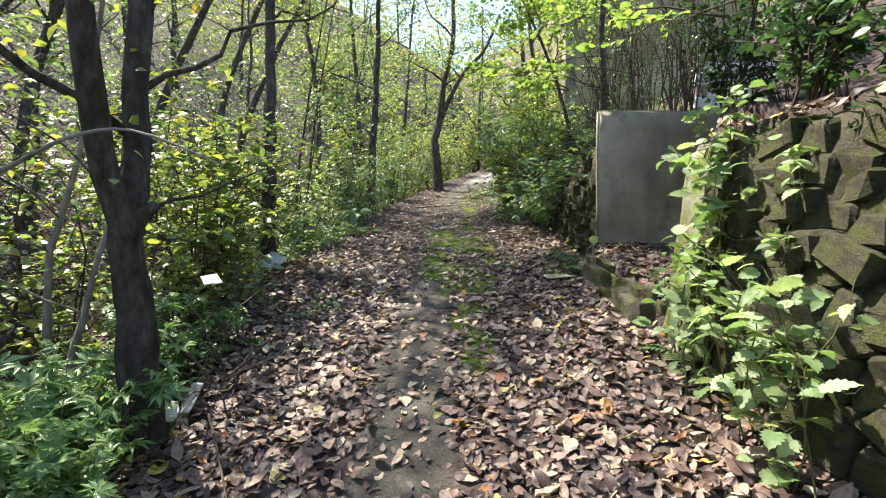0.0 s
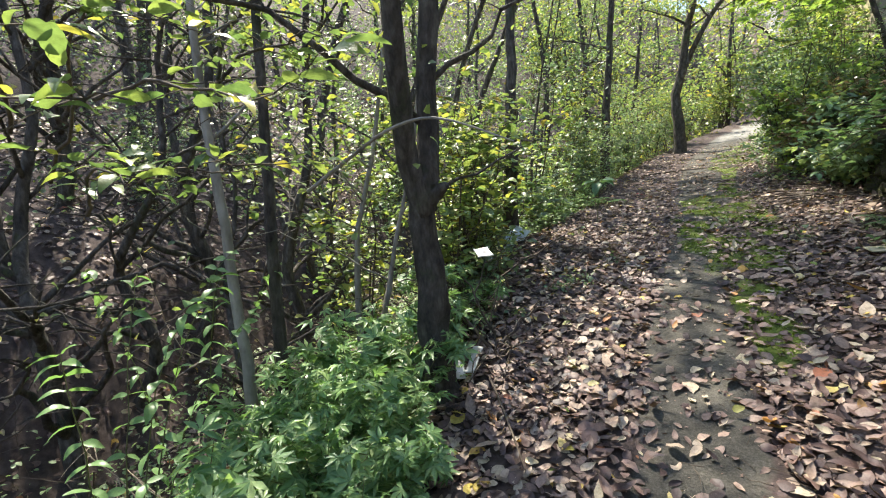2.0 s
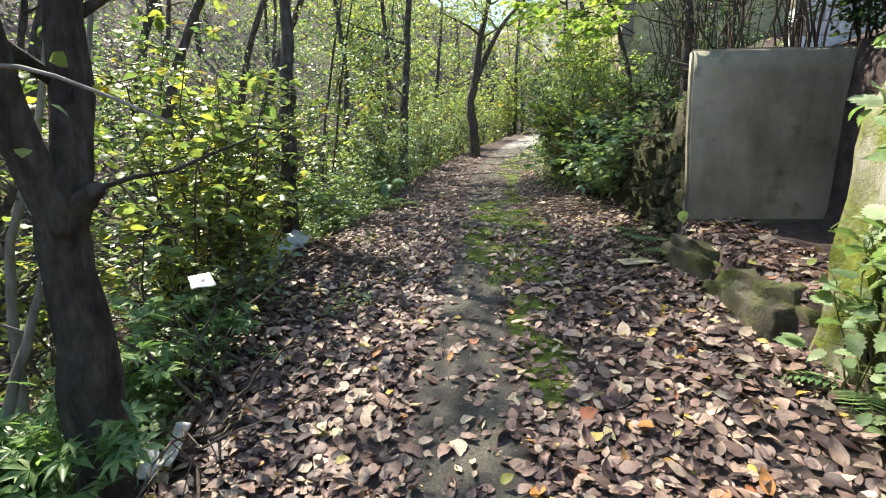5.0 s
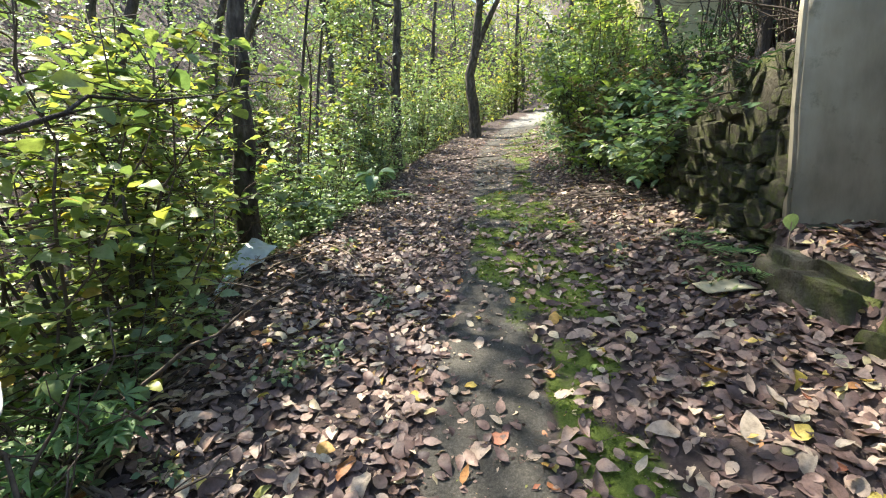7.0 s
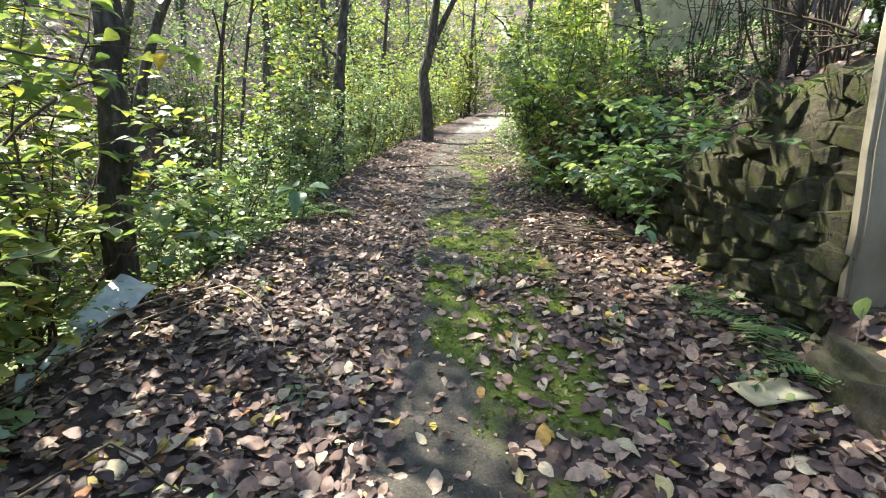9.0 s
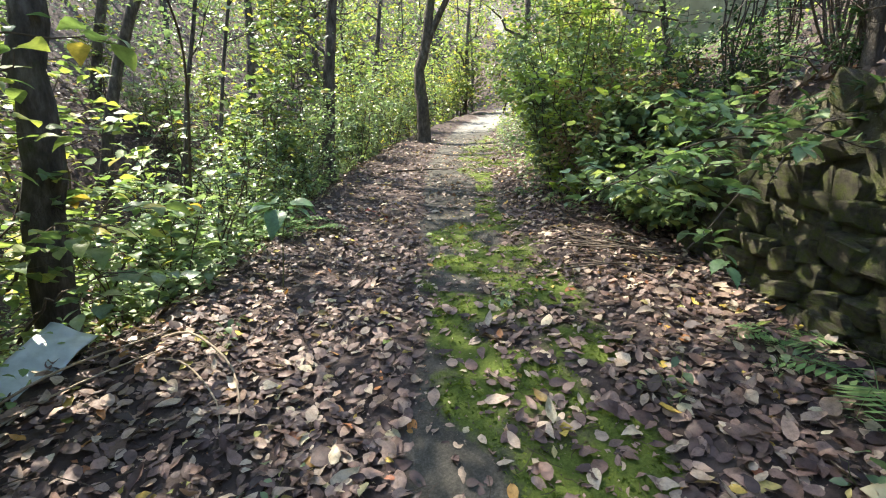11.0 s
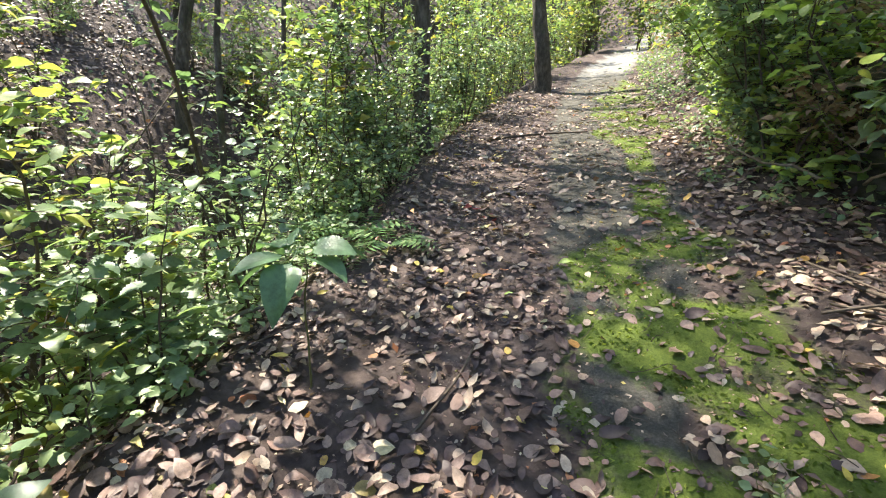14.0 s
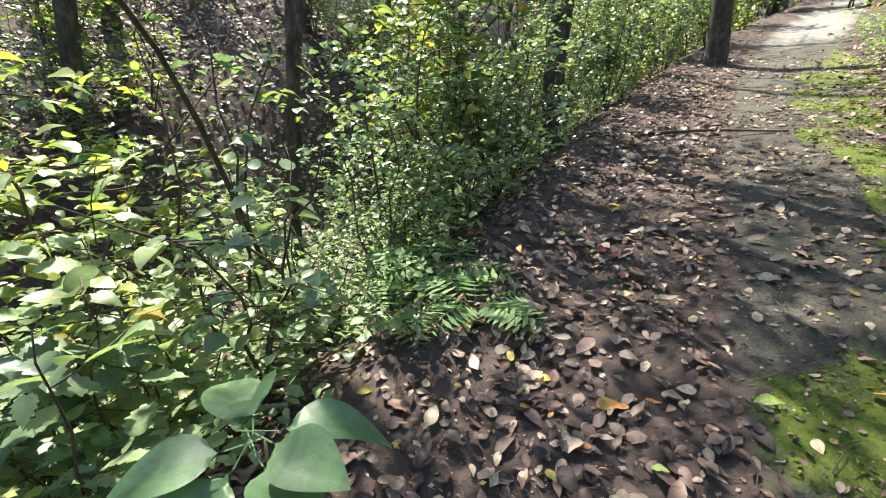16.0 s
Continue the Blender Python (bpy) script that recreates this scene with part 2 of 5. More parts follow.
# ---- mesh helpers ----
def part(name, geo, mat, parent=None, label="", smooth=True):
    """Links one mesh under a thing or a part. geo: (vertices, faces) or a bmesh."""
    me = bpy.data.meshes.new(name)
    if isinstance(geo, bmesh.types.BMesh):
        geo.to_mesh(me)
        geo.free()
    else:
        v, f = geo
        me.from_pydata(np.asarray(v).tolist(), [], f if isinstance(f, list) else f.tolist())
    if mat:
        me.materials.append(mat)
    if smooth:
        me.polygons.foreach_set("use_smooth", [True] * len(me.polygons))
    me.update()
    ob = new(name, me)
    if parent:
        ob.parent = parent
    if label:
        ob["label"] = label
    return ob


def thing(name, at=(0, 0, 0), label="", category="", group="", kind="", turn=0.0):
    e = new(name)
    e.empty_display_size = 0.1
    e.matrix_basis = pose(*at, 0, 0, turn)
    return tagged(e, label, category, group, kind)


def joined(geos):
    vs, fs, k = [], [], 0
    for v, f in geos:
        vs.append(np.asarray(v, float))
        fs += [[i + k for i in q] for q in f]
        k += len(v)
    return np.concatenate(vs), fs


def tube(pts, radii, sides=7, rng=None, knobs=0.0):
    pts = np.asarray(pts, float)
    n = len(pts)
    d = np.gradient(pts, axis=0)
    d /= np.linalg.norm(d, axis=1)[:, None] + 1e-9
    ref = np.array([0.31, 0.95, 0.05])
    a = np.cross(d, ref)
    a /= np.linalg.norm(a, axis=1)[:, None] + 1e-9
    b = np.cross(d, a)
    ang = np.linspace(0, 2 * np.pi, sides, endpoint=False)
    rr = np.repeat(np.asarray(radii, float)[:, None], sides, 1)
    if knobs and rng is not None:
        rr = rr * (1 + knobs * rng.normal(size=rr.shape))
    ring = pts[:, None] + rr[:, :, None] * (np.cos(ang)[None, :, None] * a[:, None] + np.sin(ang)[None, :, None] * b[:, None])
    v = ring.reshape(-1, 3)
    f = []
    for i in range(n - 1):
        for j in range(sides):
            k = (j + 1) % sides
            f.append([i * sides + j, i * sides + k, (i + 1) * sides + k, (i + 1) * sides + j])
    f.append(list(range(sides))[::-1])
    f.append([(n - 1) * sides + j for j in range(sides)])
    return v, f


def spline(ctrl, n):
    c = np.asarray(ctrl, float)
    t = np.linspace(0, len(c) - 1, n)
    out = []
    for u in t:
        i = min(int(u), len(c) - 2)
        w = u - i
        p0, p1, p2, p3 = c[max(i - 1, 0)], c[i], c[i + 1], c[min(i + 2, len(c) - 1)]
        out.append(0.5 * ((2 * p1) + (-p0 + p2) * w + (2 * p0 - 5 * p1 + 4 * p2 - p3) * w * w + (-p0 + 3 * p1 - 3 * p2 + p3) * w ** 3))
    return np.array(out)


# leaf blades, one long along y, folded along the midrib
def blade_ovate(w=0.62, curl=0.12, fold=0.1):
    v = [(0, 0, 0), (0, 0.4, 0.02), (0, 0.75, 0), (0, 1, -curl), (-w / 2, 0.32, fold), (-w * 0.36, 0.7, fold - curl * 0.5), (w / 2, 0.36, fold), (w * 0.36, 0.72, fold - curl * 0.4)]
    f = [[0, 1, 4], [4, 1, 2, 5], [5, 2, 3], [0, 6, 1], [6, 7, 2, 1], [7, 3, 2]]
    return np.array(v), f


def blade_round(w=0.62, curl=0.12, fold=0.1, skew=0.0, wave=0.0):
    """A leaf with a rounded outline, a short stalk and a curling rim."""
    st = [(0.12, 0.62), (0.3, 0.96), (0.52, 0.97), (0.74, 0.66), (0.89, 0.3)]
    v = [(0, -0.12, 0.02), (0, 0.02, 0)]
    for i, (y, k) in enumerate(st):
        z = -curl * (y - 0.4) ** 2 * 2
        v += [(skew * y * y, y, z), (-w / 2 * k + skew * y * y, y - 0.03, z + fold * k + wave * (-1) ** i), (w / 2 * k + skew * y * y, y + 0.02, z + fold * k * 0.8 - wave * (-1) ** i)]
    v.append((skew, 1, -curl * 0.7))
    v += [(0.012, 0.02, 0)]
    t = len(v) - 2
    f = [[0, t + 1, 1], [1, 2, 3], [1, 4, 2]]
    for i in range(4):
        a, b = 2 + 3 * i, 5 + 3 * i
        f += [[a, b, b + 1, a + 1], [a, a + 2, b + 2, b]]
    f += [[14, t, 15], [14, 16, t]]
    return np.array(v), f


def blade_simple(w=0.6):
    v = [(0, 0, 0), (-w / 2, 0.45, 0.07), (0, 1, -0.08), (w / 2, 0.45, 0.07)]
    return np.array(v, float), [[0, 2, 1], [0, 3, 2]]


def blade_toothed(w=0.85, teeth=6):
    """Heart-shaped blade with a saw-toothed rim."""
    left = []
    for i in range(teeth * 2 + 1):
        s = i / (teeth * 2)
        x = w / 2 * math.sin(math.pi * min(1, s * 0.96 + 0.08)) ** 0.75 * (1 - 0.25 * s)
        if i % 2:
            x *= 0.72
        left.append((x, -0.07 + 1.07 * s + (0.03 if i % 2 == 0 else 0), 0.08 * math.sin(math.pi * s) - 0.14 * s * s))
    n = len(left)
    v = [(-x, y, z) for x, y, z in left] + [(x, y, z) for x, y, z in left]
    mid = [(0, max(0.0, y), z - 0.06) for x, y, z in left]
    v += mid
    f = []
    for i in range(n - 1):
        f += [[i, 2 * n + i, 2 * n + i + 1, i + 1], [n + i, n + i + 1, 2 * n + i + 1, 2 * n + i]]
    return np.array(v), f


def blade_palmate(lobes=5, w=0.3):
    v, f = [], []
    for i in range(lobes):
        a = (i - (lobes - 1) / 2) * 0.72
        l = 1 - 0.13 * abs(i - (lobes - 1) / 2)
        c, s = math.cos(a), math.sin(a)
        k = len(v)
        for x, y, z in ((0, 0, 0), (-w / 2, 0.5, 0.04), (0, 0.52, -0.02), (w / 2, 0.5, 0.04), (0, 1, -0.13)):
            x, y = x * l, y * l
            v.append((x * c + y * s, y * c - x * s, z))
        f += [[k, k + 2, k + 1], [k, k + 3, k + 2], [k + 1, k + 2, k + 4], [k + 2, k + 3, k + 4]]
    return np.array(v), f


OVATE, SIMPLE, TOOTH, PALM = blade_ovate(), blade_simple(0.62), blade_toothed(), blade_palmate()
CURLED = [blade_round(0.54, 0.35, 0.09, 0.07, 0.02), blade_round(0.62, 0.14, 0.03, -0.1, 0.022), blade_round(0.46, -0.3, 0.12, 0.12, 0.014), blade_round(0.58, 0.28, -0.06, -0.05, 0.022)]
ROUND = blade_round(0.72, 0.3, 0.07)
NARROW2 = blade_round(0.42, 0.3, 0.06)


def blade_broad(n=12, w=0.62):
    """A large soft blade: broad below, drawn out to a point, ribs pressed in between raised fields."""
    v, f = [], []
    for i in range(n + 1):
        s_ = i / n
        h = w / 2 * (math.sin(math.pi * s_ ** 0.72) ** 0.85 if 0 < s_ < 1 else 0.0) + 0.004
        z = -0.55 * max(0.0, s_ - 0.25) ** 2
        rib = 0.012 * math.cos(i * math.pi)
        for k in (-1, -0.5, 0, 0.5, 1):
            v.append((h * k, s_ + 0.1 * abs(k) * (1 - s_), z + 0.07 * abs(k) * (2 - abs(k)) * h / w * 2 + rib * (abs(k) == 0.5)))
    for i in range(n):
        for k in range(4):
            a = i * 5 + k
            f.append([a, a + 1, a + 6, a + 5])
    m = len(v)
    v += [(-0.008, -0.3, 0.05), (0.008, -0.3, 0.05), (0.008, 0.02, 0.004), (-0.008, 0.02, 0.004)]
    f.append([m, m + 1, m + 2, m + 3])
    return np.array(v, float), f


BROADLEAF = blade_broad()


def leaves(P, size, blade, rng, tilt=0.6, heading=None, normals=None, droop=0.0):
    """Vertices and faces of one blade set at each place of P."""
    P = np.asarray(P, float)
    n = len(P)
    size = np.broadcast_to(np.asarray(size, float), (n,))
    az = rng.uniform(0, 2 * np.pi, n) if heading is None else np.asarray(heading, float)
    nz = np.ones(n)
    nx, ny = rng.normal(0, tilt, n), rng.normal(0, tilt, n)
    N = np.stack([nx, ny, nz], 1)
    if normals is not None:
        N[:, :2] += normals[:, :2] / np.maximum(normals[:, 2:3], 0.3)
    N /= np.linalg.norm(N, axis=1)[:, None]
    Y = np.stack([np.sin(az), np.cos(az), np.full(n, -droop)], 1)
    Y -= (Y * N).sum(1)[:, None] * N
    Y /= np.linalg.norm(Y, axis=1)[:, None] + 1e-9
    X = np.cross(Y, N)
    bv, bf = blade
    wv = rng.uniform(0.8, 1.15, n)
    V = P[:, None] + size[:, None, None] * (wv[:, None, None] * bv[None, :, 0:1] * X[:, None] + bv[None, :, 1:2] * Y[:, None] + bv[None, :, 2:3] * N[:, None] * rng.uniform(0.4, 1.6, n)[:, None, None])
    m = len(bv)
    F = []
    for i in range(n):
        k = i * m
        F += [[q + k for q in f] for f in bf]
    return V.reshape(-1, 3), F


# ---- the lie of the land ----
def smooth(a, b, x):
    t = np.clip((x - a) / (b - a), 0, 1)
    return t * t * (3 - 2 * t)


def bend(y):
    return 0.0166 * np.maximum(np.minimum(y, 40) - 10, 0) ** 2 / (1 + 0.03 * np.maximum(np.minimum(y, 40) - 10, 0))


def edge(y):
    """The track's edge above the ravine."""
    return np.interp(y, [-6, 0, 3, 4.5, 6.5, 7.6, 9, 12, 16, 30], [-1.7, -1.6, -1.7, -2.0, -2.42, -2.0, -1.75, -1.6, -1.4, -1.5])


def bank(y):
    """Where the bank or wall begins, how high it is, how wide its slope."""
    f = np.interp(y, [-9, 3.7, 3.74, 5.66, 5.7, 7.8, 8.0, 9.35, 9.45, 10.3, 10.8, 30], [1.95, 1.95, 3.15, 3.15, 2.05, 2.05, 2.35, 2.35, 1.95, 1.95, 1.45, 1.6])
    h = np.interp(y, [-9, 0, 3.7, 5.7, 7.6, 9.4, 11, 16, 30], [2.6, 2.0, 1.6, 1.65, 1.25, 1.15, 1.0, 0.8, 0.8])
    w = np.interp(y, [-9, 9.4, 10.8, 30], [0.14, 0.14, 1.3, 1.8])
    return f, h, w


def wob(x, y, s, seed=0.0):
    return (np.sin(x * s * 1.3 + y * s * 0.7 + seed) + np.sin(x * s * 0.6 - y * s * 1.7 + 1.7 + seed * 2) + np.sin(x * s * 2.3 + y * s * 2.1 + 4.1 + seed)) / 3


def G(x, y):
    x, y = np.asarray(x, float), np.asarray(y, float)
    u = x - bend(y)
    base = -0.304 + 0.1718 * np.clip(y, -8, 60) + 0.32 * np.maximum(y - 30, 0) * smooth(28, 60, y)
    uc = np.clip(u, -1.9, 1.8)
    z = base + 0.0758 * uc + 0.043 * uc * uc
    L = np.maximum(edge(y) - u, 0)
    z = z + np.interp(L, [0, 0.4, 1.1, 2.0, 3.2, 4.0, 5.0, 6.0, 7.5, 12, 40, 200], [0, -0.2, -0.75, -1.35, -1.6, -1.35, 0.1, 0.9, 1.6, 4.2, 22, 72])
    f, h, w = bank(y)
    Rr = u - f
    z = z + h * smooth(0, 1, Rr / w) + np.interp(Rr, [0, 0.3, 1.5, 5, 40, 200], [0, 0, 0.35, 1.9, 20, 70])
    inrec = (y > 3.74) & (y < 5.66)
    z = z + np.where(inrec, 0.27 * smooth(1.7, 1.82, u), 0)
    z = z + 0.018 * wob(x, y, 5.0) + 0.012 * wob(x, y, 13.0, 2.0) + 0.1 * wob(x, y, 1.1, 3) * smooth(0.3, 2, L + np.maximum(Rr - 0.5, 0))
    return z


def track_w(x, y):
    u = x - bend(y)
    c = np.interp(y, [0, 4.5, 7, 10, 16, 30], [-0.25, -0.25, -0.15, 0.25, 0.3, 0.3])
    hw = np.interp(y, [0, 5.5, 7.5, 9.5, 16, 30], [0.29, 0.32, 0.14, 0.56, 0.68, 0.9])
    return 1 - smooth(0.75, 1.25, np.abs(u - c) / hw + 0.12 * wob(x, y, 6.0, 5))


def moss_w(x, y):
    u = x - bend(y)
    c = np.interp(y, [0, 3.8, 5.3, 6.5, 9, 10, 12.5, 14, 30], [0.26, 0.28, 0.3, 0.25, 0.25, 0.5, 0.75, 0.75, 0.9])
    hw = np.interp(y, [3.3, 3.9, 5.0, 6.3, 8, 9.2, 9.8, 11.8, 12.4, 16, 18], [0.0, 0.19, 0.23, 0.56, 0.64, 0.52, 0.14, 0.14, 0.5, 0.5, 0.0])
    return (1 - smooth(0.7, 1.3, np.abs(u - c) / np.maximum(hw, 0.01))) * np.clip(0.72 + 0.8 * wob(x, y, 4.2, 1), 0, 1)


def grid(a, b, near0, near1, fine, grow=1.18):
    out = list(np.arange(near0, near1 + 1e-6, fine))
    s, x = fine, near1
    while x < b:
        s *= grow
        x += s
        out.append(x)
    s, x = fine, near0
    while x > a:
        s *= grow
        x -= s
        out.insert(0, x)
    return np.array(out)


gx, gy = grid(-170, 170, -4.2, 4.2, 0.06), grid(-90, 220, 0.5, 14, 0.06)
XX, YY = np.meshgrid(gx, gy)
ZZ = G(XX, YY)
nx_, ny_ = len(gx), len(gy)
idx = np.arange(nx_ * ny_).reshape(ny_, nx_)
quads = np.stack([idx[:-1, :-1], idx[:-1, 1:], idx[1:, 1:], idx[1:, :-1]], -1).reshape(-1, 4)
ground = part("ground", (np.stack([XX, YY, ZZ], -1).reshape(-1, 3), quads), M_GROUND)
# weight of the far track's pale colour, which also carries its sunlight
def sunlit_pale_w(x, y):
    return track_w(x, y) * smooth(16.5, 21, y) * 0.8


for nm, fn in (("track", track_w), ("moss", moss_w), ("bare", sunlit_pale_w)):
    at = ground.data.attributes.new(nm, 'FLOAT', 'POINT')
    at.data.foreach_set("value", fn(XX, YY).ravel().astype(np.float32))
tagged(ground, "dark leaf-mould forest floor with a worn mossy grey track climbing it", "ground", kind="structure")

# ---- walls beside the track ----
def box(x0, x1, y0, y1, z0, z1, cuts=0, wobble=0.0, seed=0, bev=0.0):
    bm = bmesh.new()
    bmesh.ops.create_cube(bm, size=1)
    for v in bm.verts:
        v.co = Vector((x0 + (v.co.x + 0.5) * (x1 - x0), y0 + (v.co.y + 0.5) * (y1 - y0), z0 + (v.co.z + 0.5) * (z1 - z0)))
    if bev:
        bmesh.ops.bevel(bm, geom=bm.edges[:], offset=bev, segments=2, affect='EDGES')
    if cuts:
        bmesh.ops.subdivide_edges(bm, edges=bm.edges[:], cuts=cuts, use_grid_fill=True)
    if wobble:
        for v in bm.verts:
            v.co += noise.noise_vector(v.co * 2.1 + Vector((seed, 0, 0))) * wobble + noise.noise_vector(v.co * 7 + Vector((0, seed, 0))) * wobble * 0.35
    return bm


def shear(bm, z0, k):
    for v in bm.verts:
        v.co.x += (v.co.z - z0) * k
    return bm


slab = thing("concrete_slab", (0, 0, 0), "tall weathered grey concrete slab standing against the stone wall", "concrete wall", kind="structure")
part("panel", shear(box(1.865, 3.6, 5.62, 5.7, 0.6, 2.82, 10, 0.014, 1, 0.02), 1.0, -0.01), M_CONC, slab)
part("footing", box(1.86, 3.6, 5.595, 5.612, 0.55, 1.24, 10, 0.02, 6, 0.006), M_ALGAE, slab, "dark algae-stained footing")

buttress = thing("mossy_buttress", (0, 0, 0), "leaning concrete buttress covered with yellow-green moss", "buttress", kind="structure")
part("buttress_block", shear(box(1.7, 2.5, 3.3, 3.74, 0.1, 2.12, 12, 0.06, 4, 0.06), 0.4, 0.14), M_MOSSC, buttress)

kerb = thing("stone_kerb", (0, 0, 0), "low mossy stone kerb along a leaf-filled recess", "kerb", kind="structure")
for i in range(2):
    y0 = 3.74 + i * 0.94
    zt = float(-0.304 + 0.1718 * (y0 + 0.47) + 0.27) + 0.25
    part("kerb_block", box(1.62, 1.9, y0 + 0.004, y0 + 0.934, zt - 0.6, zt, 9, 0.1, i * 3.1 + 1.3, 0.09), M_STONE, kerb)

def stone_mesh(i):
    bm = bmesh.new()
    bmesh.ops.create_cube(bm, size=1)
    bmesh.ops.bevel(bm, geom=bm.edges[:], offset=0.1, segments=1, affect='EDGES')
    for v in bm.verts:
        v.co += noise.noise_vector(v.co * 1.6 + Vector((i * 7.3, i, 0))) * 0.27
    me = bpy.data.meshes.new("stone")
    bm.to_mesh(me)
    bm.free()
    me.materials.append(M_STONE)
    return me


STONES = [stone_mesh(i) for i in range(9)]


def stone_wall(name, label, y0, y1, foot, top, batter, size, x_at, seed):
    """Rough stones bedded in an earth core; the face looks towards the track."""
    rng = np.random.default_rng(seed)
    w = thing(name, (0, 0, 0), label, "stone wall", kind="structure")
    n = 60
    ys = np.linspace(y0, y1, n)
    V, F = [], []
    for y in ys:
        zb, zt = foot(y) - 0.25, top(y)
        for k in range(9):
            z = zb + (zt - zb) * k / 8
            V.append((x_at + 0.05 - 0.045 * smooth(0.45, 0.8, k / 8) + batter * (z - zb) + 0.035 * wob(y, z, 7.0) + 0.02 * wob(y, z, 19.0, 3), y, z))
        V.append((x_at + 0.75, y, zt))
        V.append((x_at + 0.75, y, zb))
    for i in range(n - 1):
        for k in range(11):
            a, b = i * 11 + k, i * 11 + (k + 1) % 11
            F.append([a, a + 11, b + 11, b])
    F += [list(range(11)), [(n - 1) * 11 + k for k in range(11)][::-1]]
    part("earth_core", (V, F), M_FILL, w, "mossy earth and mortar between the stones")
    z_rel = 0.0
    count = 0
    hmax = max(top(y) - foot(y) for y in ys)
    while z_rel < hmax:
        h = size * rng.uniform(0.55, 1.05)
        y = y0 + rng.uniform(0, 0.1)
        while y < y1 - 0.05:
            l = size * rng.uniform(0.7, 1.6)
            zc = foot(y + l / 2) - 0.05 + z_rel + h / 2 + rng.normal(0, 0.03)
            if zc + h * 0.3 < top(y + l / 2) and y + l < y1 + 0.03 and count < 299:
                s = new("stone", STONES[rng.integers(9)])
                s.parent = w
                d = rng.uniform(0.16, 0.26)
                s.matrix_basis = Matrix.LocRotScale((x_at + 0.13 + batter * (zc - foot(y)) + rng.normal(0, 0.014), y + l / 2, zc), Euler((rng.normal(0, 0.22), rng.normal(0, 0.07), rng.normal(0, 0.07))), (d, l * 1.1, h * 1.16))
                count += 1
            y += l
        z_rel += h * 0.93
    return w


stone_wall("stone_wall", "rough field-stone retaining wall with moss in its joints", 5.66, 7.95, lambda y: float(G(1.75, y)), lambda y: np.interp(y, [5.8, 6.8, 7.95], [2.5, 2.45, 2.2]), 0.12, 0.17, 1.82, 3)
stone_wall("stone_wall", "dark shaded stone retaining wall overgrown with moss and weeds", -1.2, 3.4, lambda y: float(G(1.7, y)), lambda y: np.interp(y, [-1.2, 3.4], [2.0, 2.05]), 0.14, 0.2, 1.72, 8)

pier = thing("slate_pier", (0, 0, 0), "dark dry-laid pier of thin slate plates", "stone pier", kind="structure")
rng = np.random.default_rng(5)
z = float(G(1.9, 9.4)) - 0.12
part("pier_core", box(1.85, 3.0, 9.5, 10.3, z - 0.2, z + 1.2, 3, 0.02, 2), M_EARTH, pier)
while z < 2.58:
    h = rng.uniform(0.035, 0.12)
    x = 1.72 + rng.uniform(-0.03, 0.05)
    while x < 3.0:
        l = rng.uniform(0.28, 0.62)
        part("slate_plate", box(x, min(x + l - 0.008, 3.1), 9.38 + rng.uniform(-0.06, 0.06), 9.8, z + 0.004, z + h, 0, 0.012, x * 9 + z * 31, 0.008), M_SLATE, pier, smooth=False)
        x += l
    z += h

# ---- the house behind the terrace ----
house = thing("house", (0, 0, 0), "pale plastered house half hidden behind bushes on the terrace", "house")
part("wall", box(3.6, 8.4, 13.0, 13.25, 2.4, 9.4, 4, 0.01), M_PLASTER, house, "pale yellowish plaster wall", smooth=False)
part("wall", box(8.2, 8.4, 13.25, 18.0, 2.4, 9.4, 3, 0.01), M_PLASTER, house, smooth=False)
part("wall", box(3.6, 3.8, 13.25, 18.0, 2.4, 9.4, 3, 0.01), M_PLASTER, house, smooth=False)
part("corner_pillar", box(3.35, 3.62, 12.9, 13.3, 2.2, 9.4, 3, 0.01, 3, 0.015), M_CONC, house)
part("roof", box(3.1, 8.8, 12.6, 18.4, 9.4, 9.55, 2, 0.01), M_CONC, house, smooth=False)
blocks = thing("block_wall", (0, 0, 0), "low wall of white painted blocks on the terrace", "block wall", kind="structure")
zb = 3.15
for r in range(6):
    for c in range(7):
        x0 = 4.6 + c * 0.41 + (0.2 if r % 2 else 0)
        part("block", box(x0 + 0.006, x0 + 0.404, 8.6, 8.78, zb + r * 0.205 + 0.005, zb + r * 0.205 + 0.2, 0, 0, 0, 0.008), M_BLOCK, blocks, smooth=False)
part("mortar", box(4.62, 7.6, 8.62, 8.76, zb - 0.7, zb + 6 * 0.205, 0), M_CONC, blocks, smooth=False)

# ---- plants ----
def grow(rng, base, tip, n=9, wander=0.05, sag=0.0):
    base, tip = np.asarray(base, float), np.asarray(tip, float)
    t = np.linspace(0, 1, n)[:, None]
    p = base + (tip - base) * t
    L = np.linalg.norm(tip - base)
    w = np.cumsum(rng.normal(0, 1, (n, 3)), 0) * wander * L / math.sqrt(n)
    w -= w[0]
    p = p + w * t ** 0.5
    p[:, 2] += sag * L * np.sin(np.pi * t[:, 0] * 0.9)
    return p


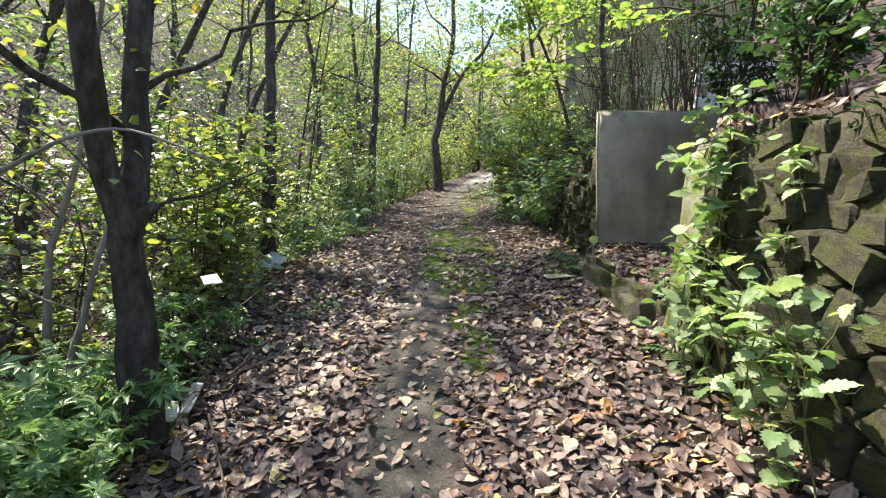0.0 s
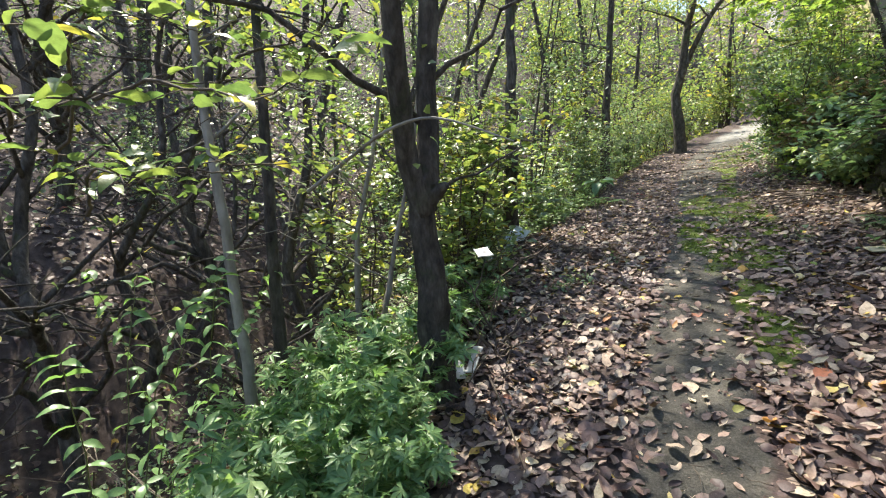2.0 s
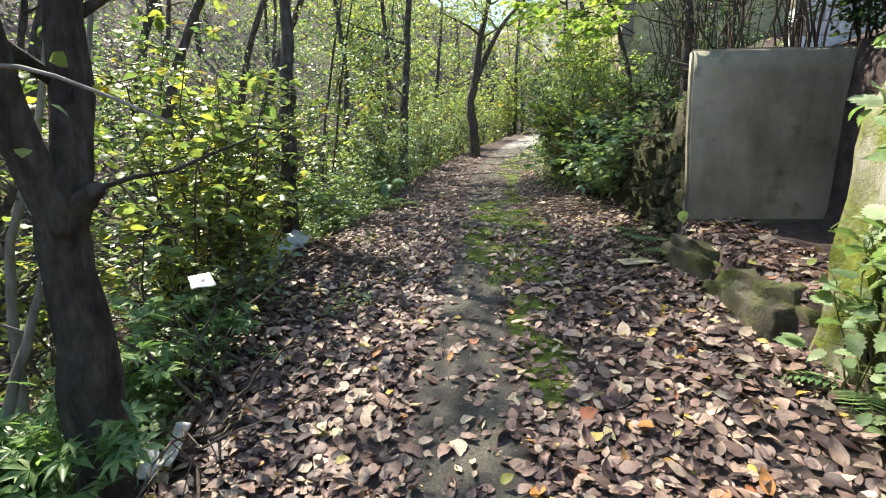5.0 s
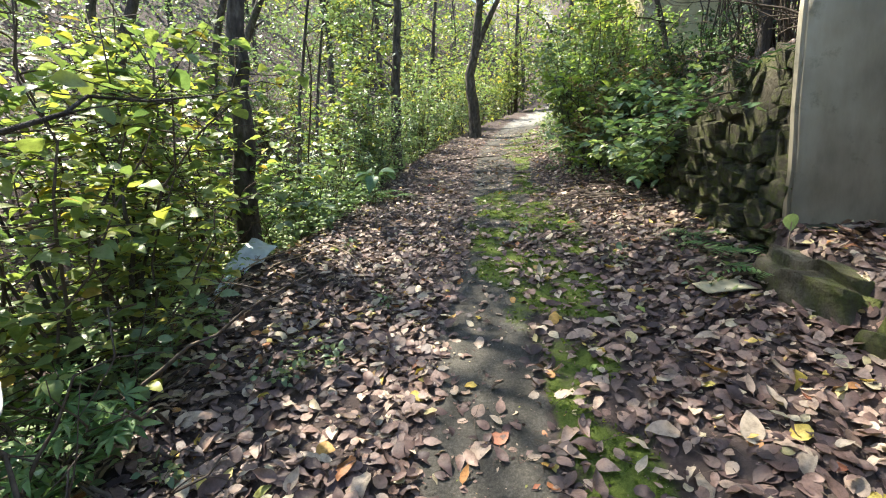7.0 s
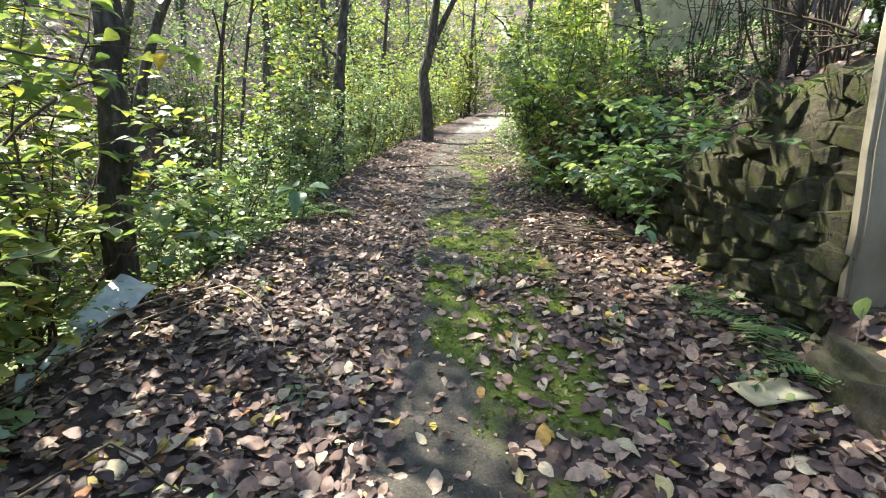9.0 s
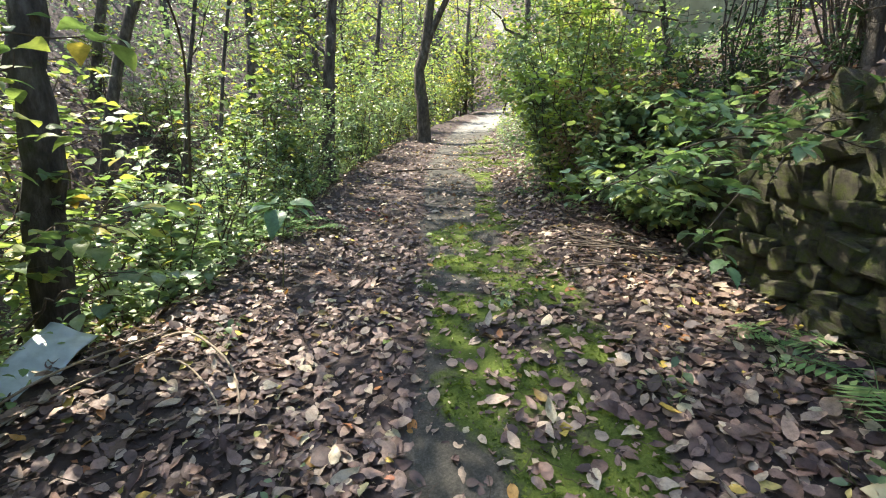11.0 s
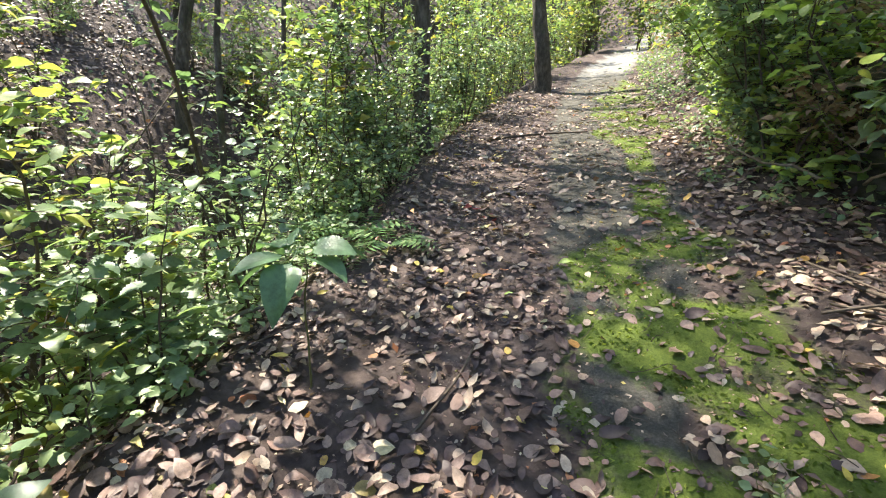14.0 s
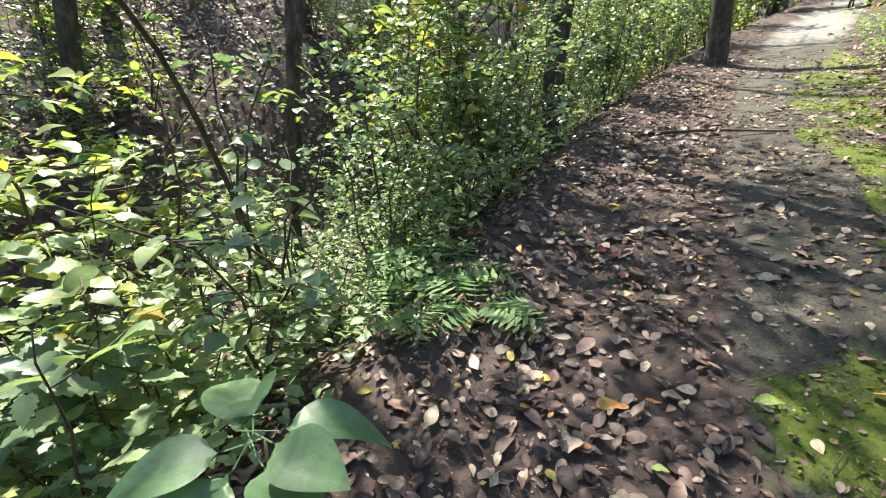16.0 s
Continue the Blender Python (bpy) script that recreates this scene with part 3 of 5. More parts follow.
def shrub(name, label, category, at, height, spread, stems, twigs, per_twig, size, blade, mat, rng, stem_mat=None, r0=0.012, tilt=0.6, droop=0.3, low=0.15, twig_len=0.35, group="", lean=(0, 0), turn=0.0):
    """Several stems from one root; twigs along them, leaves along the twigs."""
    e = thing(name, at, label, category, group, turn=turn)
    P, S = [], []
    for _ in range(stems):
        a = rng.uniform(0, 2 * np.pi)
        r = spread * math.sqrt(rng.uniform(0.05, 1))
        h = height * rng.uniform(0.65, 1.05)
        tip = (r * math.cos(a) + lean[0], r * math.sin(a) + lean[1], h)
        line = grow(rng, (rng.normal(0, 0.05), rng.normal(0, 0.05), -0.06), tip, 9, 0.12, 0.06)
        geos = [tube(line, np.linspace(r0, r0 * 0.25, 9), 5)]
        for _ in range(twigs):
            s = rng.uniform(low, 1)
            k = s * 8
            i = min(int(k), 7)
            o = line[i] + (line[i + 1] - line[i]) * (k - i)
            b = rng.uniform(0, 2 * np.pi)
            l = twig_len * rng.uniform(0.5, 1.2)
            end = o + np.array([l * math.cos(b), l * math.sin(b), l * rng.uniform(-0.2, 0.28)])
            tl = grow(rng, o, end, 5, 0.1)
            S.append(tube(tl, np.linspace(r0 * 0.4, r0 * 0.12, 5), 3))
            q = rng.uniform(0.15, 1.05, per_twig)
            P.append(o + (end - o) * q[:, None] + rng.normal(0, 0.03, (per_twig, 3)))
        part("stem", joined(geos), stem_mat or M_TWIG, e)
    tagged(part("twig_mass", joined(S), stem_mat or M_TWIG, e), kind="stuff")
    P = np.concatenate(P)
    part("foliage", leaves(P, size * rng.uniform(0.6, 1.2, len(P)), blade, rng, tilt, droop=droop), mat, e)
    return e


def clear_way(P, at):
    """Drops the leaves that would hang into the walkway."""
    W = P + np.asarray(at, float)
    u = W[:, 0]
    inside = (u > -1.45) & (u < 1.0) & (W[:, 1] > -1.5) & (W[:, 1] < 8.6) & (W[:, 2] < 0.1718 * W[:, 1] + 2.7)
    return P[~inside]


def tree(name, label, at, ctrl, r0, rng, bark, limbs, crown, leaf, size, mat, blade=SIMPLE, r1=None, low=0.35, reach=1.6, crown_spread=0.55, sides=10, group="", forks=(), limb_r=0.4, up=0.5):
    """A tapered trunk along ctrl with limbs and a loose crown of leaves round their twigs."""
    e = thing(name, at, label, "tree", group)
    n = 22
    line = spline(ctrl, n)
    line[1:-1] += rng.normal(0, r0 * 0.12, (n - 2, 3))
    rad = np.linspace(r0, r1 or r0 * 0.3, n)
    rad[0] *= 1.5
    rad[1] *= 1.18
    part("trunk", tube(line, rad, sides, rng, 0.07), bark, e)
    lines = [(line, rad)]
    for fk, fr in forks:
        fl = spline(fk, 14)
        frad = np.linspace(fr, fr * 0.4, 14)
        part("limb", tube(fl, frad, 8, rng, 0.06), bark, e)
        lines.append((fl, frad))
    P = []
    for j in range(limbs):
        ml, mr = lines[j % len(lines)]
        m = len(ml) - 1
        s = rng.uniform(low, 1.0) * m
        i = min(int(s), m - 1)
        o = ml[i] + (ml[i + 1] - ml[i]) * (s - i)
        a = rng.uniform(0, 2 * np.pi)
        l = reach * rng.uniform(0.6, 1.2)
        tip = o + np.array([l * math.cos(a), l * math.sin(a), l * up * rng.uniform(0.3, 1.5)])
        bl = grow(rng, o, tip, 9, 0.14, 0.05)
        rr = mr[i] * limb_r * rng.uniform(0.7, 1.1)
        geos = [tube(bl, np.linspace(rr, rr * 0.2, 9), 6)]
        for _ in range(5):
            k = rng.integers(3, 9)
            b = rng.uniform(0, 2 * np.pi)
            tl = l * rng.uniform(0.2, 0.5)
            end = bl[k] + np.array([tl * math.cos(b), tl * math.sin(b), tl * rng.uniform(-0.2, 0.7)])
            tw = grow(rng, bl[k], end, 5, 0.12)
            geos.append(tube(tw, np.linspace(rr * 0.25, rr * 0.08, 5), 4))
            c = int(crown / limbs / 5)
            if c > 0:
                q = rng.uniform(0.1, 1.1, c)
                P.append(bl[k] + (end - bl[k]) * q[:, None] + np.clip(rng.normal(0, 1, (c, 3)), -1.4, 1.4) * crown_spread * tl * np.array([1, 1, 0.6]))
        part("limb", joined(geos), bark, e)
    if P:
        P = clear_way(np.concatenate(P), at)
        part("crown", leaves(P, size * rng.uniform(0.6, 1.2, len(P)), blade, rng, 0.65, droop=0.35), mat, e)
    return e


def on(x, y, dz=0.0):
    return (x, y, float(G(x, y)) + dz)


rng = np.random.default_rng(11)
# the trees that stand out along the edge
tree("forked_tree", "dark grey-brown forked tree leaning over the ravine edge", on(-1.79, 2.77, -0.12),
     [(0, 0, 0), (-0.05, 0, 0.5), (-0.08, 0, 1.1), (-0.07, 0.02, 1.6), (-0.06, 0.08, 2.3), (-0.02, 0.2, 4.2), (-0.4, 0.4, 6.5)], 0.13, rng, M_BARK, 8, 800, 0, 0.085, M_YG, OVATE, low=0.6, reach=1.7,
     forks=[([(-0.07, 0, 1.42), (-0.12, -0.1, 1.72), (-0.07, -0.26, 2.1), (0.02, -0.45, 2.7), (0.1, -0.6, 3.6), (-0.2, -0.5, 5.5)], 0.088), ([(-0.04, 0.0, 1.5), (0.06, -0.02, 1.58), (0.11, -0.03, 1.6)], 0.055)])
tree("edge_tree", "straight dark tree beside a discarded grey sheet", on(-2.66, 7.05, -0.15),
     [(0, 0, 0), (0, 0, 1.2), (0.06, 0, 2.4), (0.1, 0.1, 4.5), (0.1, 0.2, 7.5)], 0.135, rng, M_BARK, 9, 1900, 0, 0.085, M_YG, OVATE, low=0.58, reach=1.6)
tree("edge_tree", "slim dark tree at the edge of the track", on(-1.92, 12.5, -0.15),
     [(0, 0, 0), (0.03, 0, 1.5), (0.12, 0, 3.2), (0.22, 0, 5.2), (0.3, 0.2, 8.5)], 0.125, rng, M_BARK, 11, 2300, 0, 0.09, M_YG, OVATE, low=0.35, reach=1.7)
tree("crooked_tree", "crooked dark tree where the track bends", on(-0.2, 17.2, -0.2),
     [(0, 0, 0), (0.02, 0, 0.8), (-0.1, 0, 1.8), (0.05, 0, 2.8), (0.25, 0, 4.2), (0.55, 0, 5.6), (0.6, 0, 8.5)], 0.2, rng, M_BARK, 10, 2600, 0, 0.1, M_YG, OVATE, low=0.45, reach=2.0,
     forks=[([(0.0, 0, 2.4), (0.35, -0.1, 3.3), (0.95, -0.2, 4.4), (1.7, -0.3, 5.2), (2.2, -0.3, 6.4)], 0.1)])
tree("pale_young_tree", "slender pale-barked young tree leaning in the ravine", on(-3.0, 2.2, -0.15),
     [(0, 0, 0), (-0.05, 0, 1.2), (-0.12, 0, 2.2), (-0.22, 0, 3.2), (-0.3, 0, 4.5), (-0.6, 0.1, 6.5)], 0.05, rng, M_PALE, 7, 450, 0, 0.09, M_YG, OVATE, low=0.5, reach=1.3)
tree("slim_tree", "slim straight dark young tree in the ravine", on(-3.0, 2.45, -0.15),
     [(0, 0, 0), (0.02, 0, 1.5), (0, 0.05, 3), (0.0, 0.1, 4.8), (0.1, 0.1, 7)], 0.055, rng, M_BARK, 7, 350, 0, 0.09, M_YG, OVATE, low=0.5, reach=1.3)
tree("leaning_sapling", "thin bent grey sapling leaning at the ravine edge", on(-2.45, 2.6, -0.1),
     [(0, 0, 0), (0.06, 0.1, 0.5), (0.14, 0.25, 1.1), (0.12, 0.5, 1.6), (0.2, 0.8, 2.6), (0.3, 1.0, 4.2)], 0.032, rng, M_PALE, 6, 200, 0, 0.08, M_YG, OVATE, low=0.4, reach=0.9)
tree("leaning_sapling", "thin bent grey sapling leaning at the ravine edge", on(-3.1, 3.6, -0.1),
     [(0, 0, 0), (-0.1, 0.1, 0.8), (-0.05, 0.1, 1.8), (0.1, 0.3, 2.8), (0.5, 0.4, 5.2)], 0.042, rng, M_PALE, 6, 220, 0, 0.08, M_YG, OVATE, low=0.4, reach=1.1)

# thin-stemmed trees added for the shade their crowns throw on the track
for x, y, h, cr in ((-3.3, 11.2, 7.2, 600), (-3.1, 9.7, 6.6, 500), (-2.9, 13.6, 7.0, 450)):
    tree("shade_sapling", "slender dark young tree added among the edge bushes to shade the track", on(x, y, -0.15), [(0, 0, 0), (0.05, 0, h * 0.25), (0.25, 0.05, h * 0.5), (0.6, 0, h * 0.75), (0.9, 0.1, h)], 0.034, rng, M_BARK, 10, cr, 0, 0.1, M_GR, OVATE, low=0.4, reach=1.25, group="young trees in the edge hedge")
tree("lime_tree", "young tree with lime-green leaves leaning over the track", on(2.7, 9.9, -0.1), [(0, 0, 0), (-0.1, 0, 0.8), (-0.4, -0.1, 1.7), (-0.9, -0.3, 2.7), (-1.5, -0.6, 3.6)], 0.05, rng, M_BARK, 16, 2300, 0, 0.105, M_LIME, blade=ROUND, low=0.42, reach=1.4, up=0.35, crown_spread=0.4)
tree("slim_tree", "slim dark tree growing on top of the stone wall", (2.3, 6.85, 2.3), [(0, 0, 0), (0.02, 0, 1.0), (0.0, 0.05, 2.0), (0.1, 0.1, 3.4), (0.1, 0.1, 5)], 0.06, rng, M_BARK, 6, 500, 0, 0.09, M_GR, OVATE, low=0.45, reach=1.0)
for x, y, l, h, r, lv in ((-5.6, 2.2, -0.9, 6, 0.1, 90), (-6.4, 4.2, 0.8, 7, 0.1, 120), (-4.8, 4.4, 0.5, 6.5, 0.1, 200), (-6.8, 1.0, -0.6, 6, 0.1, 90), (-5.4, 0.2, 0.7, 5.5, 0.09, 90),
                        (-6.1, 3.1, 1.1, 5.5, 0.07, 60), (-7.6, 2.6, -1.0, 6.5, 0.09, 60), (-7.2, 4.9, -0.8, 6, 0.08, 120), (-8.4, 1.6, 0.9, 6.5, 0.1, 60), (-4.3, 3.3, -0.6, 4.5, 0.05, 80), (-5.6, 5.6, 0.9, 6, 0.07, 200), (-8.8, 3.8, 0.8, 7, 0.1, 60)):
    tree("gnarled_tree", "dark twisted tree with bare crooked limbs in the ravine", on(x, y, -0.2), [(0, 0, 0), (0.3 * l, 0.1, h * 0.15), (0.15 * l, -0.1, h * 0.32), (0.7 * l, 0.1, h * 0.5), (0.6 * l, 0.3, h * 0.72), (1.2 * l, 0.2, h)],
         r, rng, M_BARK, 16, lv, 0, 0.1, M_YG, OVATE, low=0.15, reach=1.6, limb_r=0.55, up=0.8, group="gnarled trees", sides=8)

# canopy added above the view so that its shade dapples track and wall
for x, y, h, rc in ((-7.9, 8.6, 9.5, 2.3), (-6.8, 10.4, 9.0, 2.8), (-8.4, 12.0, 10.0, 2.3), (-6.1, 13.0, 9.6, 2.2), (-7.4, 15.0, 10.0, 2.0)):
    tree("shade_tree", "tall slender tree leaning from the ravine, its unseen crown added to shade the track", on(x, y, -0.2), [(0, 0, 0), (0.5, 0, h * 0.25), (1.5, 0.1, h * 0.5), (2.8, 0, h * 0.75), (3.7, 0, h + 1.6)],
         0.11, rng, M_BARK, 16, 1900, 0, 0.13, M_YG, OVATE, low=0.7, reach=rc, group="tall trees", up=0.25, crown_spread=0.5)

# woods: a few trees grown once, then set about
protos = []
for i, (h, r, lean, cr, mt) in enumerate([(9, 0.11, 0.5, 450, M_YG), (11, 0.14, -0.4, 1500, M_YG), (8, 0.08, 0.9, 900, M_GR), (10, 0.12, -0.9, 1300, M_YG), (7, 0.07, 0.2, 700, M_GR)]):
    protos.append(tree("woodland_tree", "dark-stemmed woodland tree with thin yellow-green foliage", on(-9.0 - 2.2 * i, 4.0 + 2.5 * i, -0.2),
                       [(0, 0, 0), (0.1 * lean, 0.05, h * 0.2), (lean * 0.5, 0, h * 0.45), (lean * 0.6, 0.2, h * 0.7), (lean, 0.1, h)], r, rng, M_BARK, 11, cr, 0, 0.11, mt, low=0.22, reach=h * 0.2, sides=7, group="woodland trees", limb_r=0.5))


def woods(spots, group_scale=(0.8, 1.25)):
    for x, y in spots:
        p = protos[rng.integers(len(protos))]
        s = rng.uniform(*group_scale)
        copy_thing(p, Matrix.LocRotScale(on(x, y, -0.2), Euler((rng.normal(0, 0.05), rng.normal(0, 0.05), rng.uniform(0, 6.28))), (s, s, s)))


spots = []
while len(spots) < 40:
    x, y = rng.uniform(-24, -8.5), rng.uniform(-4, 26)
    if all((x - a) ** 2 + (y - b) ** 2 > 2.2 for a, b in spots):
        spots.append((x, y))
woods(spots)
spots = []
while len(spots) < 26:
    x, y = rng.uniform(-9, 12), rng.uniform(21, 44)
    if abs(x - float(bend(y))) > 1.6 and all((x - a) ** 2 + (y - b) ** 2 > 4 for a, b in spots):
        spots.append((x, y))
woods(spots)
woods([(4.1, 0.0), (4.6, 2.9), (4.2, -1.5), (4.4, 1.8), (3.6, 4.4), (5.6, 5.4), (3.4, 15.5), (5.0, 19.0), (8.6, 3.0), (9.5, 8.0), (10, 14), (7.5, -3), (-3.8, 14.6), (-3.2, 18.5), (-2.7, -2.5), (2.4, -4.5)])

# distant foliage that closes the hillsides
far = thing("distant_foliage", (0, 0, 0), "sunlit yellow-green foliage of the far hillside woods", "woods", kind="stuff")
def clumps(n, per, x0, x1, y0, y1, hmax, spread, size, mat, keep):
    P = []
    while len(P) < n:
        x, y = rng.uniform(x0, x1), rng.uniform(y0, y1)
        if keep(x, y):
            c = np.array([x, y, float(G(x, y)) + hmax * rng.uniform(0.02, 1) ** 1.3])
            P.append(c + rng.normal(0, spread * rng.uniform(0.5, 1.3), (per, 3)) * np.array([1, 1, 0.7]))
    P = np.concatenate(P)
    part("leaf_clumps", leaves(P, size * rng.uniform(0.5, 1.3, len(P)), SIMPLE, rng, 0.8, droop=0.3), mat, far)


clumps(420, 70, -16, 22, 24, 46, 7.0, 0.7, 0.2, M_YG, lambda x, y: abs(x - float(bend(y))) > 1.8)
clumps(260, 60, -40, 50, 40, 90, 8.0, 1.6, 0.5, M_YG, lambda x, y: True)
clumps(150, 55, -40, -11, 9, 40, 5.5, 0.8, 0.22, M_YG, lambda x, y: True)
clumps(150, 40, -30, -10, -6, 10, 3.5, 0.8, 0.13, M_DULL, lambda x, y: True)
clumps(120, 60, -3, 14, 20, 30, 2.2, 0.5, 0.13, M_DRYV, lambda x, y: x - float(bend(y)) > 1.5)
clumps(420, 45, -17, -5.5, 6.5, 30, 2.6, 0.5, 0.11, M_GR, lambda x, y: True)
clumps(110, 40, -16, -7.5, -3, 7, 1.6, 0.5, 0.1, M_GR, lambda x, y: True)
clumps(160, 60, 8, 40, -6, 40, 7.0, 0.9, 0.25, M_GR, lambda x, y: True)
clumps(150, 70, -4.5, 6, 17.5, 25, 2.6, 0.4, 0.1, M_YG, lambda x, y: abs(x - float(bend(y))) > 1.3)

# bushes along the ravine side
bush_a = [shrub("edge_bush", "airy bush with round yellow-green leaves on thin dark stems", "bush", on(-2.5 - 0.3 * k, 4.6 + 1.1 * k, -0.05), 2.7, 0.85, 5, 17, 8, 0.105, ROUND, M_YG, rng, r0=0.014, tilt=0.35, twig_len=0.5, group="bushes along the ravine edge", low=0.2) for k in range(3)]
bush_b = [shrub("edge_bush", "dense bush of small green leaves and thin twigs", "bush", on(-2.45 - 0.35 * k, 9.9 + 1.2 * k, -0.05), 1.9, 0.75, 6, 20, 11, 0.065, OVATE, M_GR, rng, r0=0.01, group="bushes along the ravine edge", low=0.1, twig_len=0.3) for k in range(3)]


def bushes(proto, spots, scale=(0.8, 1.2)):
    for x, y in spots:
        p = proto[rng.integers(len(proto))]
        s = rng.uniform(*scale)
        copy_thing(p, Matrix.LocRotScale(on(x, y, -0.06), Euler((0, 0, rng.uniform(0, 6.28))), (s, s, s * rng.uniform(0.9, 1.15))))


bushes(bush_a, [(-2.9, 5.6), (-3.4, 6.6), (-3.3, 7.9), (-2.5, 11.2), (-2.6, 13.2), (-2.3, 14.6), (-2.0, 16.2), (-3.5, 12.4), (-1.2, 18.8), (-0.6, 20.5), (-3.7, 4.6), (-4.6, 9.4)])
bushes(bush_b, [(-2.15, 10.4), (-2.1, 11.6), (-2.3, 12.9), (-2.0, 13.8), (-1.8, 15.2), (-1.6, 16.6), (-1.0, 17.9), (-3.1, 11.0), (-2.9, 14.0), (-0.2, 19.6), (-3.3, 10.0), (-1.95, 11.0), (-1.6, 14.4)])
# and on the bank opposite and the terrace
bushes(bush_b, [(rng.uniform(-9.5, -6), rng.uniform(4, 16)) for _ in range(12)], (0.7, 1.1))
bushes(bush_a, [(rng.uniform(-7.5, -5), rng.uniform(6, 18)) for _ in range(8)], (0.7, 1.0))
bush_c = [shrub("bank_bush", "leafy bush with soft lime-green leaves beside the track", "bush", on(1.75 + 0.25 * k, 10.3 + 1.4 * k, -0.05), 1.5, 0.8, 6, 14, 8, 0.1, OVATE, M_LIME, rng, r0=0.011, group="bushes on the bank", low=0.1, twig_len=0.32, lean=(-0.15, -0.1)) for k in range(2)]
bushes(bush_c, [(1.6, 11.0), (1.75, 12.0), (1.95, 13.2), (2.2, 14.4), (2.7, 15.6), (3.1, 17.0), (1.55, 10.0), (2.6, 10.9)], (0.8, 1.2))
right_a = [(1.75, 9.9), (1.6, 10.4), (1.75, 10.7), (1.9, 11.8), (2.1, 13.0), (2.5, 14.4), (2.9, 15.8), (3.4, 17.4), (4.2, 19.2), (5.0, 21.0), (2.5, 12.6), (1.65, 11.2), (1.85, 12.4), (2.05, 13.6), (2.35, 15.0), (2.8, 16.4), (2.2, 10.2)]
bushes(bush_b, right_a, (0.9, 1.25))
bushes(bush_a, [(2.2, 11.0), (2.4, 12.4), (2.8, 13.8), (3.2, 15.2), (3.8, 16.8), (2.9, 1.8)], (0.8, 1.15))
bushes(bush_a, [(rng.uniform(0, 9), rng.uniform(24, 34)) for _ in range(10)] + [(rng.uniform(-9, -1), rng.uniform(20, 32)) for _ in range(10)], (1.1, 1.8))

# brush on top of the shaded wall; part of its shade is in the leaf colour
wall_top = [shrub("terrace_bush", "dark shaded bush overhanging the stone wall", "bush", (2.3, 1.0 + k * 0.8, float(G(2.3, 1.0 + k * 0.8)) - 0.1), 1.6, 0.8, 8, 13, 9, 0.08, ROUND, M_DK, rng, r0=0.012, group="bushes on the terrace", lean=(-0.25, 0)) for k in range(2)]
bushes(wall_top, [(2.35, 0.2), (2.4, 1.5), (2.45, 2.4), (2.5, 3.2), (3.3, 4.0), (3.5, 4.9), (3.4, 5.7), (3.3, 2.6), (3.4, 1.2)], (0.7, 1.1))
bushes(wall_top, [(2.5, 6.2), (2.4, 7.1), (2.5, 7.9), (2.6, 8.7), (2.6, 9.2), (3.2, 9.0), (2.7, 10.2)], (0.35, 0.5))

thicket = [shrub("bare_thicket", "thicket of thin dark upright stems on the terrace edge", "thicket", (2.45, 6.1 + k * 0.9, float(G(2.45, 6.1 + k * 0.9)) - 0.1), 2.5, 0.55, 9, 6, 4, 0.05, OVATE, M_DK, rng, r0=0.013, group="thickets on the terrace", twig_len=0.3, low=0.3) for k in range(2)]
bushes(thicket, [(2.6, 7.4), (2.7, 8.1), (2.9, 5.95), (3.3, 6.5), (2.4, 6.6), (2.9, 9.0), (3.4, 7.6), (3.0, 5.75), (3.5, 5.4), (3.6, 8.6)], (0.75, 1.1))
tufts = thing("grass_tufts", (0, 0, 0), "dark grass and weeds hanging over the stone wall", "grass", kind="stuff")
gy_ = rng.uniform(5.72, 8.0, 450)
gx_ = 1.98 + np.abs(rng.normal(0, 0.12, 450)) + 0.0
gz_ = np.interp(gy_, [5.8, 6.8, 7.95], [2.5, 2.45, 2.2]) - 0.02 - rng.uniform(0, 0.22, 450) * (rng.uniform(0, 1, 450) < 0.4)
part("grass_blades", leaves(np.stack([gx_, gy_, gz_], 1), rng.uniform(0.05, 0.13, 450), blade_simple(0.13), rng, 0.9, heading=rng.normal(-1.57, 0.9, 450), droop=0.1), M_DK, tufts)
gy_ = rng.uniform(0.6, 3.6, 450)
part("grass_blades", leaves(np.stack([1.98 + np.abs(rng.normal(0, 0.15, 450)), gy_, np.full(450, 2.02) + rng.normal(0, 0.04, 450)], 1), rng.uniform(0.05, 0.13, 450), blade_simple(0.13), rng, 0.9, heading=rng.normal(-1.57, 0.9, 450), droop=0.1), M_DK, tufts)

# weeds and single plants
weed = [shrub("leafy_weed", "lush green weed with finely cut hand-shaped leaves", "weed", on(-1.95 - 0.25 * k, 1.9 + 0.3 * k, -0.03), 0.75, 0.45, 8, 9, 6, 0.105, PALM, M_WEED, rng, M_GREENSTEM, 0.005, tilt=0.45, twig_len=0.16, group="weeds at the ravine edge") for k in range(3)]
bushes(weed, [(-2.05, 2.3), (-2.3, 1.6), (-1.85, 1.55), (-2.5, 2.2), (-2.15, 2.75), (-2.35, 3.1), (-2.7, 1.7), (-2.1, 1.2), (-2.6, 2.8), (-2.3, 3.7), (-2.75, 3.4), (-1.7, 1.9), (-1.6, 1.4), (-2.0, 1.75), (-3.0, 1.2), (-2.6, 1.1), (-3.2, 2.9), (-1.9, 0.9)], (0.8, 1.2))
nettle = [shrub("nettle", "sunlit pale green nettle with toothed leaves growing from the wall foot", "nettle", (1.62, 2.0 + 0.4 * k, float(G(1.55, 2 + 0.4 * k))), 1.0, 0.25, 4, 6, 3, 0.125, TOOTH, M_PL, rng, M_GREENSTEM, 0.006, tilt=0.5, twig_len=0.2, group="nettles at the wall", lean=(-0.1, 0)) for k in range(3)]


